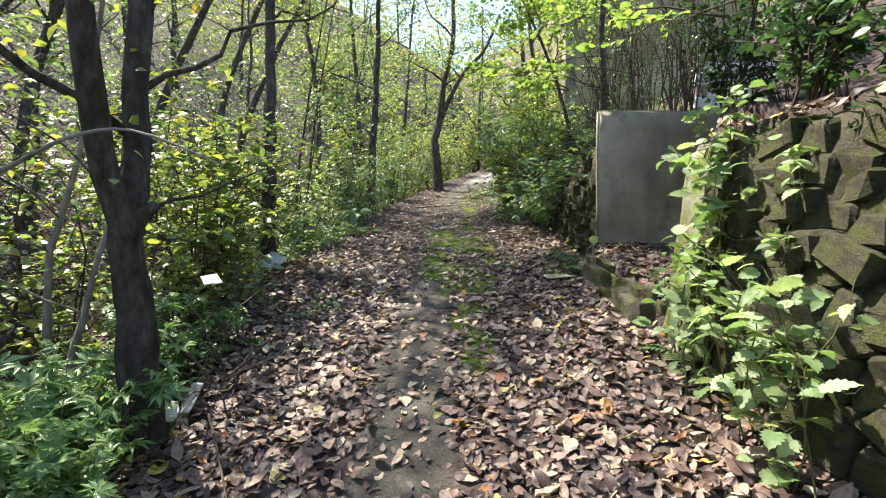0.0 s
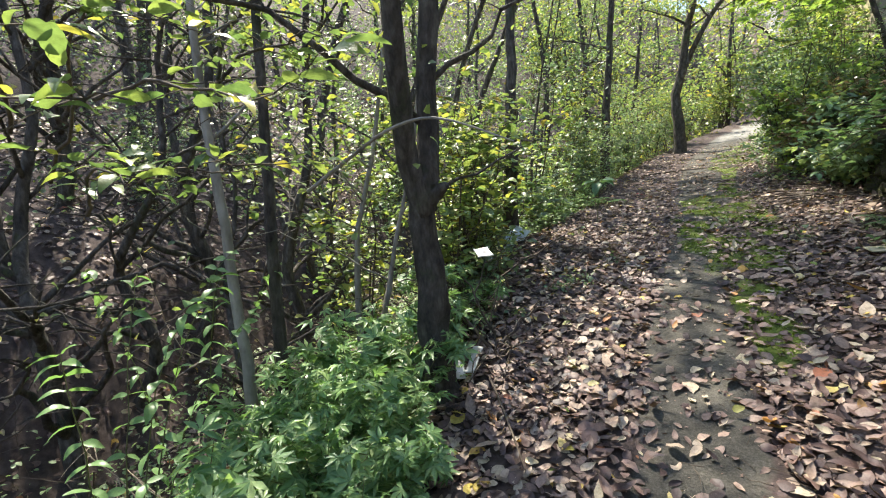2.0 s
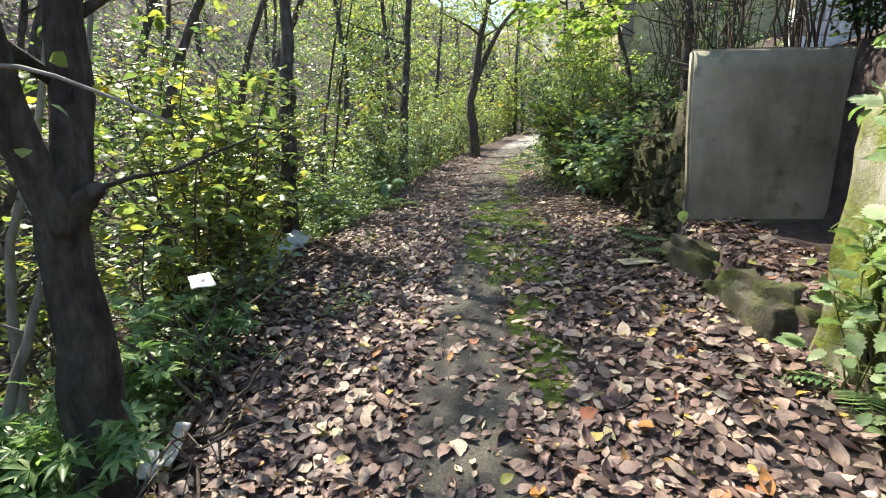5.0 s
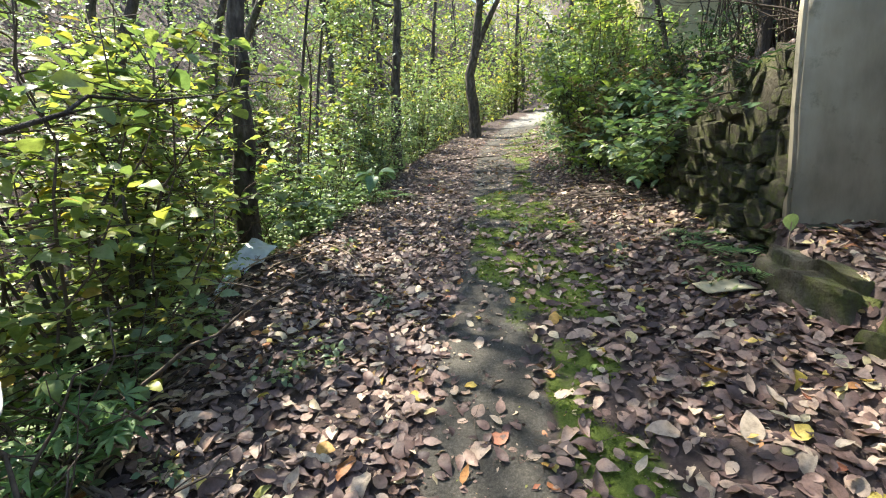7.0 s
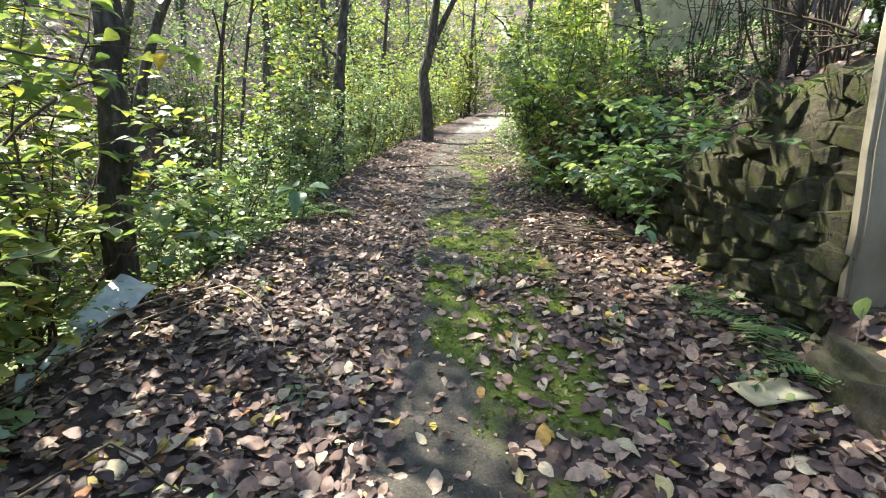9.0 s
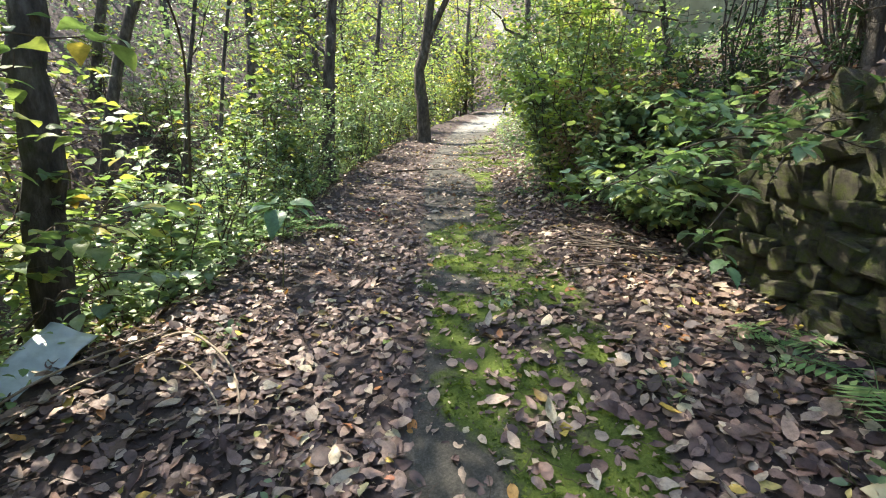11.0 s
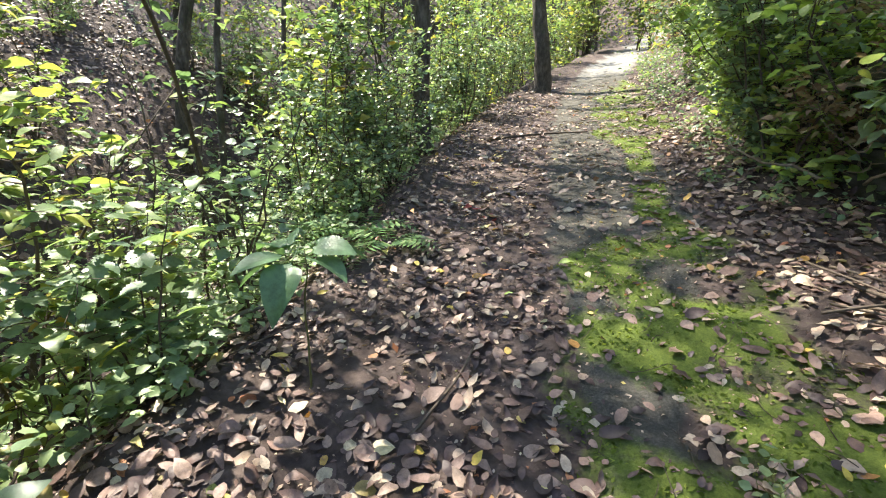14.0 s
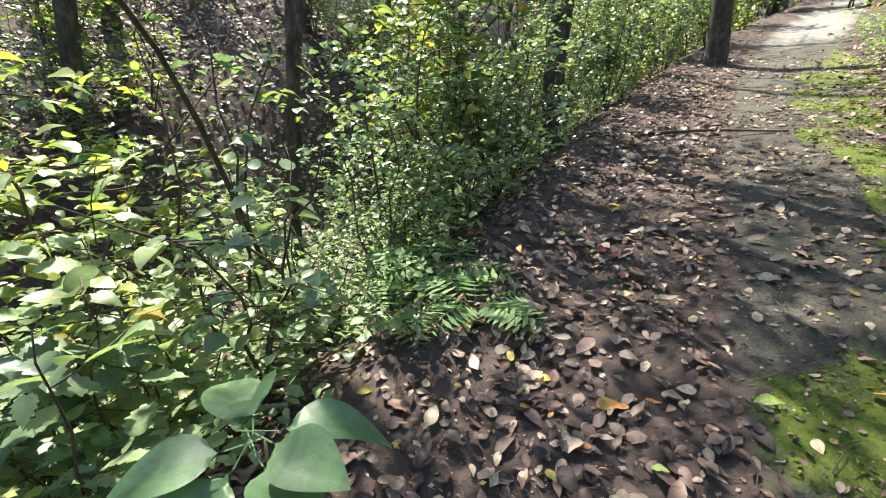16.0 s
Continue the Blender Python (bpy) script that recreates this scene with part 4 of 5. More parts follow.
def plants(proto, spots, scale):
    for x, y, z in spots:
        p = proto[rng.integers(len(proto))]
        s = rng.uniform(*scale)
        copy_thing(p, Matrix.LocRotScale((x, y, z), Euler((0, 0, rng.uniform(0, 6.28))), (s, s, s)))


plants(nettle, [on(1.62, 3.25), (1.82, 3.0, 1.0), (1.86, 2.5, 1.3), (1.98, 3.3, 1.7)], (0.7, 1.1))
vine = [shrub("wall_vine", "vine with dark heart-shaped leaves hanging over the stone wall", "vine", (1.95, 7.9 + 0.3 * k, 1.5), 0.6, 0.55, 6, 10, 6, 0.11, ROUND, M_GR, rng, M_TWIG, 0.006, tilt=0.5, twig_len=0.28, droop=0.9, group="vines over the wall", lean=(-0.3, 0)) for k in range(2)]
plants(vine, [(1.8, 8.3, 1.45), (2.0, 8.7, 1.5), (2.3, 9.3, 2.3), (2.2, 8.2, 1.9), (2.25, 7.6, 2.1), (1.8, 9.15, 2.35), (1.75, 9.2, 1.9)], (0.8, 1.2))
dry_vine = [shrub("dry_vine", "withered brown vine hanging over the slate pier", "vine", (1.85, 9.25, 2.2), 0.5, 0.5, 6, 12, 7, 0.07, OVATE, M_DRYV, rng, M_STRAW, 0.005, tilt=0.5, twig_len=0.35, droop=0.9, group="withered vines")]
plants(dry_vine, [(1.75, 9.8, 1.9), (2.2, 9.3, 2.5)], (0.8, 1.1))
low = [shrub("seedling", "small green seedling among fallen leaves", "seedling", on(-1.4 + 0.2 * k, 4.85 + 0.1 * k), 0.14, 0.14, 4, 4, 3, 0.05, OVATE, M_GR, rng, M_GREENSTEM, 0.003, twig_len=0.07, group="seedlings") for k in range(2)]
bushes(low, [(-1.5, 4.7), (-1.95, 4.2), (-2.0, 3.95), (-1.7, 4.0), (1.3, 5.5), (1.5, 6.2), (0.9, 6.2), (-1.0, 5.7), (-1.55, 6.9), (0.25, 7.5), (0.2, 7.35), (1.4, 8.2), (1.25, 9.8), (-1.75, 9.0), (1.1, 10.4)], (0.8, 1.4))


def fern(at, size, rng, n=7):
    e = thing("fern", at, "bluish-green fern at the foot of the bank", "fern", "ferns")
    for i in range(n):
        a = i * 2 * np.pi / n + rng.normal(0, 0.2)
        l = size * rng.uniform(0.7, 1.1)
        t = np.linspace(0, 1, 12)[:, None]
        d = np.array([math.cos(a), math.sin(a), 0])
        line = d * l * t + np.array([0, 0, 1]) * l * (0.75 * t - 0.7 * t * t)
        geos = [tube(line, np.linspace(0.003, 0.001, 12), 3)]
        side = np.array([-math.sin(a), math.cos(a), 0])
        for k in range(2, 12):
            w = l * 0.3 * math.sin(math.pi * (k / 12) ** 0.8) + 0.01
            for s in (-1, 1):
                o = line[k]
                tip = o + side * s * w + d * w * 0.35 - np.array([0, 0, 0.15 * w])
                m1, m2 = (o + tip) / 2 + d * w * 0.16, (o + tip) / 2 - d * w * 0.12
                geos.append((np.array([o, m1, tip, m2]), [[0, 1, 2], [0, 2, 3]]))
        part("frond", joined(geos), M_WEED, e)
    return e


f0 = fern(on(1.72, 5.95), 0.4, rng)
for x, y, s in ((1.72, 5.5, 0.8), (1.62, 6.4, 0.7), (-1.5, 9.25, 0.95), (-1.85, 9.5, 1.2), (-2.0, 9.7, 1.1), (-1.9, 9.1, 0.9), (1.75, 3.3, 0.8), (-2.1, 10.6, 1.0)):
    copy_thing(f0, Matrix.LocRotScale(on(x, y), Euler((0, 0, x * 9 + y)), (s, s, s)))


def big_leaf_plant(at, rng, height, n, size, label):
    e = thing("broad_leaf_sapling", at, label, "sapling")
    top = np.array([0.03, -0.04, height])
    part("stem", tube(grow(rng, (0, 0, -0.05), top, 8, 0.05), np.linspace(0.006, 0.003, 8), 6), M_GREENSTEM, e)
    for i in range(n):
        a = i * 2.4 + rng.normal(0, 0.2)
        o = top + np.array([0.05 * math.cos(a), 0.05 * math.sin(a), -0.02 * (i % 3)])
        v, f = leaves([o], size * rng.uniform(0.8, 1.1), BROADLEAF, rng, 0.2, heading=[math.pi / 2 - a], droop=0.5)
        part("leaf", (v, f), M_BIG, e)
    return e


big_leaf_plant(on(-1.47, 7.8), rng, 0.68, 8, 0.25, "young sapling with large soft green leaves at the track edge")
broad = [shrub("broad_leaved_weed", "pale green weed with broad heart-shaped leaves", "weed", on(-1.75 - 0.3 * k, 0.75 + 0.2 * k, -0.02), 0.5, 0.3, 6, 5, 4, 0.11, ROUND, M_GR, rng, M_GREENSTEM, 0.004, tilt=0.4, twig_len=0.16, group="broad-leaved weeds") for k in range(2)]
bushes(broad, [(-2.3, 0.7), (-2.6, 1.1), (-2.0, 0.5), (-3.0, 0.8), (-2.9, 1.5), (-3.3, 1.9)], (0.9, 1.4))
for x, y, h, sz in ((-2.25, 8.5, 1.7, 0.09), (-2.75, 8.9, 2.4, 0.09), (-2.85, 5.6, 2.0, 0.13), (-2.95, 6.4, 1.9, 0.13), (-2.7, 4.4, 2.1, 0.12), (-2.3, 4.9, 1.6, 0.11)):
    shrub("thin_sapling", "thin dark-stemmed sapling with scattered round green leaves", "sapling", on(x, y, -0.05), h, 0.55, 3, 9, 5, sz, ROUND, M_GR if y > 7 else M_YG, rng, r0=0.011, tilt=0.35, twig_len=0.4, group="thin saplings", low=0.2, droop=0.4)

for x, y, h, sz in ((-2.3, 7.75, 1.0, 0.12), (-2.55, 8.2, 1.2, 0.12), (-2.9, 7.9, 1.3, 0.11), (-2.35, 9.0, 0.8, 0.1), (-3.1, 8.7, 1.2, 0.12), (-2.75, 9.4, 1.0, 0.1), (-2.6, 5.2, 0.9, 0.1), (-2.3, 4.6, 0.7, 0.1)):
    shrub("broad_leaved_shrub", "low shrub with soft pale green round leaves in the hollow", "shrub", on(x, y, -0.05), h, 0.5, 4, 9, 5, sz, TOOTH, M_PL if y > 7.8 else M_GR, rng, r0=0.008, tilt=0.35, twig_len=0.35, group="shrubs in the hollow", low=0.15, droop=0.35)

# sprays of leaves that hang over the ravine edge
def spray(at, tip, rng, n, size, blade, mat, label, rows=5):
    e = thing("leafy_branch", at, label, "branch", "overhanging branches")
    end = np.array(tip, float) - np.array(at, float)
    line = grow(rng, (0, 0, 0), end, 10, 0.07, 0.08)
    geos = [tube(line, np.linspace(0.012, 0.003, 10), 5)]
    P, A = [], []
    for _ in range(rows):
        k = rng.integers(3, 10)
        b = math.atan2(end[1], end[0]) + rng.normal(0, 0.9)
        l = rng.uniform(0.25, 0.5)
        q = line[k] + np.array([l * math.cos(b), l * math.sin(b), rng.uniform(-0.15, 0.12)])
        part("twig", tube(grow(rng, line[k], q, 5, 0.08), np.linspace(0.004, 0.0015, 5), 4), M_TWIG, e)
        for t in np.linspace(0.25, 1, n):
            P.append(line[k] + (q - line[k]) * t)
            A.append(math.pi / 2 - b + rng.choice([-0.9, 0.9, 0.0]) + rng.normal(0, 0.25))
    part("branch", joined(geos), M_TWIG, e)
    part("foliage", leaves(P, size * rng.uniform(0.7, 1.15, len(P)), blade, rng, 0.35, heading=A, droop=0.35), mat, e)


for zz, yy, xx in ((2.02, 0.6, -1.85), (1.8, 0.8, -2.0), (2.2, 0.95, -2.05), (1.62, 1.0, -2.1)):
    spray((xx - 1.3, yy + 0.5, zz - 0.1), (xx, yy, zz), rng, 5, 0.13, NARROW2, M_YG, "branch with long yellow-green leaves reaching over the ravine edge", 5)
spray((-3.0, 1.4, 2.1), (-1.75, 1.25, 2.0), rng, 5, 0.13, NARROW2, M_YG, "branch with long yellow-green leaves reaching over the ravine edge", 7)
spray((-3.2, 1.7, 1.7), (-2.0, 1.35, 1.65), rng, 5, 0.12, NARROW2, M_YG, "branch with long yellow-green leaves reaching over the ravine edge", 7)
spray((-3.0, 2.3, 2.5), (-2.0, 1.9, 2.35), rng, 5, 0.12, NARROW2, M_YG, "branch with long yellow-green leaves reaching over the ravine edge", 6)


def pinnate(at, ends, rng, pairs, size, label):
    """Arching leaf stalks with leaflets set in pairs along them."""
    e = thing("feathery_sapling", at, label, "sapling")
    for ex, ey, ez in ends:
        d = np.array([ex, ey, ez]) - np.array(at)
        line = grow(rng, (0, 0, 0), d, 14, 0.02, 0.22)
        part("leaf_stalk", tube(line, np.linspace(0.005, 0.0015, 14), 5), M_GREENSTEM, e)
        b = math.atan2(d[1], d[0])
        for t in np.linspace(4, 12.9, pairs):
            k = int(t)
            o = line[k] + (line[k + 1] - line[k]) * (t - k)
            for sd in (-1.25, 1.25):
                part("leaflet", leaves([o], size * rng.uniform(0.8, 1.1), NARROW2, rng, 0.45, heading=[math.pi / 2 - b + sd + rng.normal(0, 0.08)], droop=0.6), M_WEED, e)


pinnate(on(-2.85, 1.15, 0.05), [(-2.35, 1.35, 1.0), (-2.6, 0.95, 0.85), (-3.2, 1.6, 1.05), (-2.25, 1.65, 0.85), (-2.9, 1.9, 1.1)], rng, 11, 0.11, "young sapling with feathery paired green leaflets in the ravine")
pinnate(on(-3.3, 1.9, 0.05), [(-2.7, 1.75, 1.0), (-3.0, 2.5, 0.9), (-3.6, 1.5, 1.0)], rng, 11, 0.11, "young sapling with feathery paired green leaflets in the ravine")
spray((-2.9, 7.0, 1.2), (-1.95, 6.6, 1.8), rng, 5, 0.13, ROUND, M_YG, "branch with soft round leaves reaching towards the track", 7)
spray((-2.8, 6.9, 0.9), (-1.95, 6.5, 1.35), rng, 5, 0.12, ROUND, M_GR, "branch with soft round leaves reaching towards the track", 7)
for ax, ay, az, bx, by, bz in ((2.1, 7.3, 2.2, 0.75, 6.55, 1.75), (2.05, 7.0, 2.15, 1.0, 6.3, 1.62), (2.1, 7.6, 2.1, 1.0, 6.9, 1.75), (2.1, 6.8, 2.3, 1.25, 6.1, 1.95), (2.1, 7.2, 2.3, 1.2, 6.6, 2.15)):
    spray((ax, ay, az), (bx, by, bz), rng, 6, 0.11, TOOTH, M_VINE, "vine branch with pointed green leaves hanging from the wall top", 7)
spray((2.6, 3.0, 3.0), (1.5, 3.4, 2.9), rng, 6, 0.1, ROUND, M_LIME, "leafy branch hanging from the terrace", 7)
spray((2.5, 4.2, 3.3), (1.2, 5.0, 3.4), rng, 6, 0.1, ROUND, M_LIME, "leafy branch hanging from the terrace", 8)
spray((2.4, 9.0, 4.0), (0.8, 8.6, 4.3), rng, 8, 0.12, ROUND, M_LIME, "leafy branch hanging from the terrace", 16)
spray((2.6, 9.8, 4.2), (1.2, 9.4, 4.0), rng, 8, 0.12, ROUND, M_LIME, "leafy branch hanging from the terrace", 16)
spray((2.5, 7.0, 3.9), (0.9, 7.4, 4.1), rng, 8, 0.12, ROUND, M_LIME, "leafy branch hanging from the terrace", 14)
spray((2.6, 6.2, 3.4), (0.9, 6.8, 3.5), rng, 7, 0.1, ROUND, M_LIME, "leafy branch hanging from the terrace", 9)
spray((2.6, 7.6, 3.6), (0.9, 8.2, 3.9), rng, 7, 0.1, ROUND, M_LIME, "leafy branch hanging from the terrace", 9)
spray((2.7, 9.8, 3.7), (1.1, 10.0, 3.7), rng, 7, 0.1, ROUND, M_LIME, "leafy branch hanging from the terrace", 9)


bough = thing("dead_bough", (-2.5, 2.35, 1.6), "thin grey dead bough lying across the forked trunk", "branch")
part("branch", tube(spline([(0, 0, 0), (0.4, -0.02, 0.2), (0.7, -0.05, 0.32), (1.0, -0.05, 0.34), (1.4, 0.0, 0.18)], 16), np.linspace(0.016, 0.004, 16), 6), M_PALE, bough)


def brushwood(at, rng, n, reach, mat, label):
    e = thing("brushwood", at, label, "dead branches", "dead brush")
    for _ in range(n):
        a = rng.uniform(0, 6.28)
        l = reach * rng.uniform(0.5, 1.2)
        o = rng.normal(0, 0.15, 3) * np.array([1, 1, 0.2])
        tip = o + np.array([l * math.cos(a), l * math.sin(a), l * rng.uniform(0.05, 0.9)])
        line = grow(rng, o, tip, 9, 0.16, 0.05)
        geos = [tube(line, np.linspace(0.012, 0.003, 9) * rng.uniform(0.6, 1.3), 5)]
        for _ in range(4):
            k = rng.integers(2, 9)
            q = line[k] + rng.normal(0, 0.22, 3) * l
            geos.append(tube(grow(rng, line[k], q, 5, 0.1), np.linspace(0.004, 0.0015, 5), 4))
        part("dead_branch", joined(geos), mat, e)


for x, y, n, l, mt in ((-1.8, 3.52, 15, 0.95, M_TWIG), (-2.1, 4.3, 8, 0.8, M_TWIG), (-2.75, 5.05, 8, 1.1, M_TWIG), (-2.4, 4.2, 5, 0.8, M_TWIG), (-3.4, 3.2, 6, 1.2, M_STRAW), (-3.6, 1.8, 6, 1.2, M_STRAW), (-2.6, 7.7, 6, 0.8, M_TWIG), (-4.2, 4.4, 6, 1.4, M_TWIG), (-2.4, 9.4, 6, 0.9, M_TWIG), (-5.0, 2.6, 6, 1.5, M_TWIG), (-2.9, 10.6, 6, 1.2, M_TWIG), (1.75, 9.9, 8, 0.9, M_STRAW), (2.5, 7.4, 7, 1.3, M_TWIG), (2.5, 6.4, 7, 1.3, M_TWIG), (-2.8, 2.2, 5, 0.9, M_STRAW), (-6.2, 3.5, 7, 2, M_TWIG), (-6.5, 6, 7, 2, M_TWIG), (-6.0, 1, 7, 2, M_TWIG)):
    brushwood(on(x, y, 0.02), rng, n, l, mt, "tangle of thin dead branches and stalks")

# ---- litter ----
rng = np.random.default_rng(21)
def scatter(n, x0, x1, y0, y1, dens):
    x, y = rng.uniform(x0, x1, n), rng.uniform(y0, y1, n)
    k = rng.uniform(0, 1, n) < dens(x, y)
    return x[k], y[k]


def density(x, y):
    d = np.interp(y, [0, 7, 9, 11, 14, 20], [1.0, 0.85, 0.6, 0.5, 0.42, 0.2])
    u = x - bend(y)
    d = d * np.where(u < 0, np.interp(y, [0, 6.3, 7.6, 12], [1, 0.9, 0.66, 0.5]), 1)
    d = d * (1 - np.interp(y, [0, 3.2, 5, 9, 10, 20], [0.74, 0.84, 0.88, 0.82, 0.62, 0.7]) * np.maximum(track_w(x, y), np.interp(y, [6, 8], [0.92, 0.78]) * moss_w(x, y) ** 0.6))
    f, h, w = bank(y)
    d = d * np.where(u > f - 0.05, 0.35, 1) * np.where(u < edge(y) - 0.2, 0.5, 1)
    return d * np.clip(0.8 + 0.5 * wob(x, y, 2.6, 7), 0.25, 1)


def normals_at(x, y, h=0.05):
    dx, dy = (G(x + h, y) - G(x - h, y)) / (2 * h), (G(x, y + h) - G(x, y - h)) / (2 * h)
    n = np.stack([-dx, -dy, np.ones_like(dx)], 1)
    return n / np.linalg.norm(n, axis=1)[:, None]


litter = thing("leaf_litter", (0, 0, 0), "thick carpet of fallen brown and tan leaves", "fallen leaves", kind="stuff")
geos = []
for k, bl in enumerate(CURLED):
    x, y = scatter(20000, -2.9, 2.4, 1.2, 18, density)
    z = G(x, y) + 0.006 + rng.uniform(0, 0.035, len(x)) * (1 - 0.85 * np.maximum(track_w(x, y), moss_w(x, y)))
    s = np.clip(rng.lognormal(math.log(0.08), 0.32, len(x)), 0.035, 0.15)
    s = s * np.interp(y, [4, 8], [1, 0.8])
    geos.append(leaves(np.stack([x, y, z], 1), s, bl, rng, 0.29, normals=normals_at(x, y)))
x, y = scatter(420, -2.2, 1.8, 2.0, 7.2, lambda x, y: 0.6 - 0.45 * track_w(x, y))
geos.append(leaves(np.stack([x, y, G(x, y) + 0.03], 1), rng.uniform(0.075, 0.125, len(x)), blade_round(0.62, 0.3, 0.06, 0.05, 0.015), rng, 0.25, normals=normals_at(x, y)))
part("fallen_leaves", joined(geos), M_LITTER, litter)
x, y = scatter(42000, -12, -2.6, -2, 16, lambda x, y: np.full_like(x, 0.5))
part("fallen_leaves", leaves(np.stack([x, y, G(x, y) + 0.02], 1), rng.uniform(0.06, 0.14, len(x)), CURLED[0], rng, 0.35, normals=normals_at(x, y)), M_LITTER, litter)
# crumbs of leaf, bark and twig on the track
crumbs = thing("leaf_crumbs", (0, 0, 0), "crumbled leaf and bark fragments strewn over the track", "debris", kind="stuff")
x, y = scatter(80000, -2.4, 2.2, 1.6, 15, lambda x, y: np.clip(0.55 + 0.6 * wob(x, y, 3.3, 12), 0.1, 1) * (1 - np.interp(y, [7, 9], [0.6, 0.25]) * np.maximum(track_w(x, y), moss_w(x, y))) * np.interp(y, [1, 9, 15], [1, 0.9, 0.5]))
part("fragments", leaves(np.stack([x, y, G(x, y) + 0.004], 1), np.clip(rng.lognormal(math.log(0.02), 0.5, len(x)), 0.006, 0.06), SIMPLE, rng, 0.5), M_LITTER, crumbs)
geos = []
x, y = scatter(1500, -2.0, 1.9, 2.0, 14, lambda x, y: np.full_like(x, 0.7))
for a, b in zip(x, y):
    t, l = rng.uniform(0, 6.28), rng.uniform(0.04, 0.2)
    p = [(a + k * l * math.cos(t) + rng.normal(0, 0.006), b + k * l * math.sin(t) + rng.normal(0, 0.006)) for k in (-0.5, -0.1, 0.2, 0.5)]
    geos.append(tube([(u, v, float(G(u, v)) + 0.008 + rng.uniform(0, 0.02)) for u, v in p], [0.0022, 0.002, 0.0018, 0.001], 3))
part("twiglets", joined(geos), M_TWIG, crumbs)
# low green herbs on the ravine flanks
herbs = thing("ground_herbs", (0, 0, 0), "low green herbs and creepers covering the ravine flank", "undergrowth", kind="stuff")
x, y = scatter(42000, -6.0, -1.7, 0.8, 17, lambda x, y: np.where(x < edge(y) + 0.05, np.clip(0.5 + 0.8 * wob(x, y, 1.7, 9), 0, 1) * np.interp(y, [0, 3, 5, 17], [0.85, 0.85, 1, 1]), 0))
part("herbs", leaves(np.stack([x, y, G(x, y) + rng.uniform(0.02, 0.3, len(x))], 1), rng.uniform(0.035, 0.085, len(x)), OVATE, rng, 0.4), M_PL, herbs)
x, y = scatter(26000, 1.0, 6.0, 8.5, 22, lambda x, y: np.where(x - bend(y) > np.interp(y, [8.5, 10, 20], [1.45, 1.15, 1.1]), np.clip(0.5 + 0.8 * wob(x, y, 1.7, 4), 0, 1), 0))
part("herbs", leaves(np.stack([x, y, G(x, y) + rng.uniform(0.02, 0.25, len(x))], 1), rng.uniform(0.035, 0.08, len(x)), OVATE, rng, 0.55), M_GR, herbs)
# moss
moss = thing("moss", (0, 0, 0), "bright green moss patches on the worn track", "moss", kind="stuff")
x, y = scatter(130000, -0.8, 1.8, 3.4, 15, lambda x, y: np.where(moss_w(x, y) > 0.42, 1.0, 0.0) * np.clip(0.45 + 1.1 * wob(x, y, 8.0, 6), 0, 1) * np.interp(y, [3, 9, 15], [1, 0.8, 0.4]))
part("moss_tufts", leaves(np.stack([x, y, G(x, y) - 0.002], 1), rng.uniform(0.012, 0.034, len(x)), SIMPLE, rng, 1.2), M_MOSSB, moss)

# ---- things lying about ----
def crumpled(w, l, seed, amp, n=18):
    V, F = [], []
    for i in range(n):
        for j in range(n):
            p = Vector((i / (n - 1) * w - w / 2, j / (n - 1) * l, 0))
            q = noise.noise_vector(p * 4 + Vector((seed, 0, 0)))
            q2 = noise.noise_vector(p * 11 + Vector((0, seed, 0)))
            fold = abs(q.x) * amp + q2.x * amp * 0.3
            V.append((p.x + q.y * amp * 0.5, p.y + q.z * amp * 0.5, fold + 0.01))
    for i in range(n - 1):
        for j in range(n - 1):
            F.append([i * n + j, (i + 1) * n + j, (i + 1) * n + j + 1, i * n + j + 1])
    top = np.array(V)
    bot = top - np.array([0, 0, 0.006])
    m = len(V)
    F2 = F + [[a + m for a in q[::-1]] for q in F]
    rim = [i * n for i in range(n)] + [(n - 1) * n + j for j in range(1, n)] + [i * n + n - 1 for i in range(n - 2, -1, -1)] + [j for j in range(n - 2, 0, -1)]
    for a, b in zip(rim, rim[1:] + rim[:1]):
        F2.append([b, a, a + m, b + m])
    return np.concatenate([top, bot]), F2


def lay(name, geo, mat, at, turn, tilt_x, tilt_y, label, category):
    ob = part(name, geo, mat, smooth=True)
    ob.matrix_basis = pose(*at, tilt_x, tilt_y, turn)
    return tagged(ob, label, category)


sheet = thing("plastic_sheet", (-2.43, 6.06, 0.64), "cracked grey-blue plastic sheet dumped at the tree foot", "plastic sheet", turn=7)
for w, l, sd, px, py, pz, tx, ty, tz in ((0.26, 0.52, 3, 0.0, 0.3, 0.15, 26, 20, -4), (0.2, 0.42, 9, -0.02, -0.02, 0.0, 20, 26, 6), (0.12, 0.26, 14, 0.15, 0.42, 0.14, 8, 34, -30), (0.15, 0.24, 21, -0.05, -0.22, -0.05, 12, 8, 24)):
    ob_ = part("torn_piece", crumpled(w, l, sd, 0.035, 12), M_BAG, sheet)
    ob_.matrix_basis = pose(px, py, pz, tx, ty, tz)
lay("plastic_scrap", crumpled(0.12, 0.13, 8, 0.06, 12), M_PAPER, (-1.7, 3.4, 1.03), 30, 22, -12, "scrap of white plastic caught in the brush", "plastic scrap")
lay("paper_scrap", crumpled(0.09, 0.19, 5, 0.07, 14), M_PAPER, on(-1.69, 2.96, 0.05), -14, 48, 0, "torn white paper scrap on the leaves", "paper")
lay("paper_scrap", crumpled(0.08, 0.17, 11, 0.07, 14), M_PAPER, on(-1.74, 2.9, 0.05), 38, 30, 15, "torn white paper scrap on the leaves", "paper")
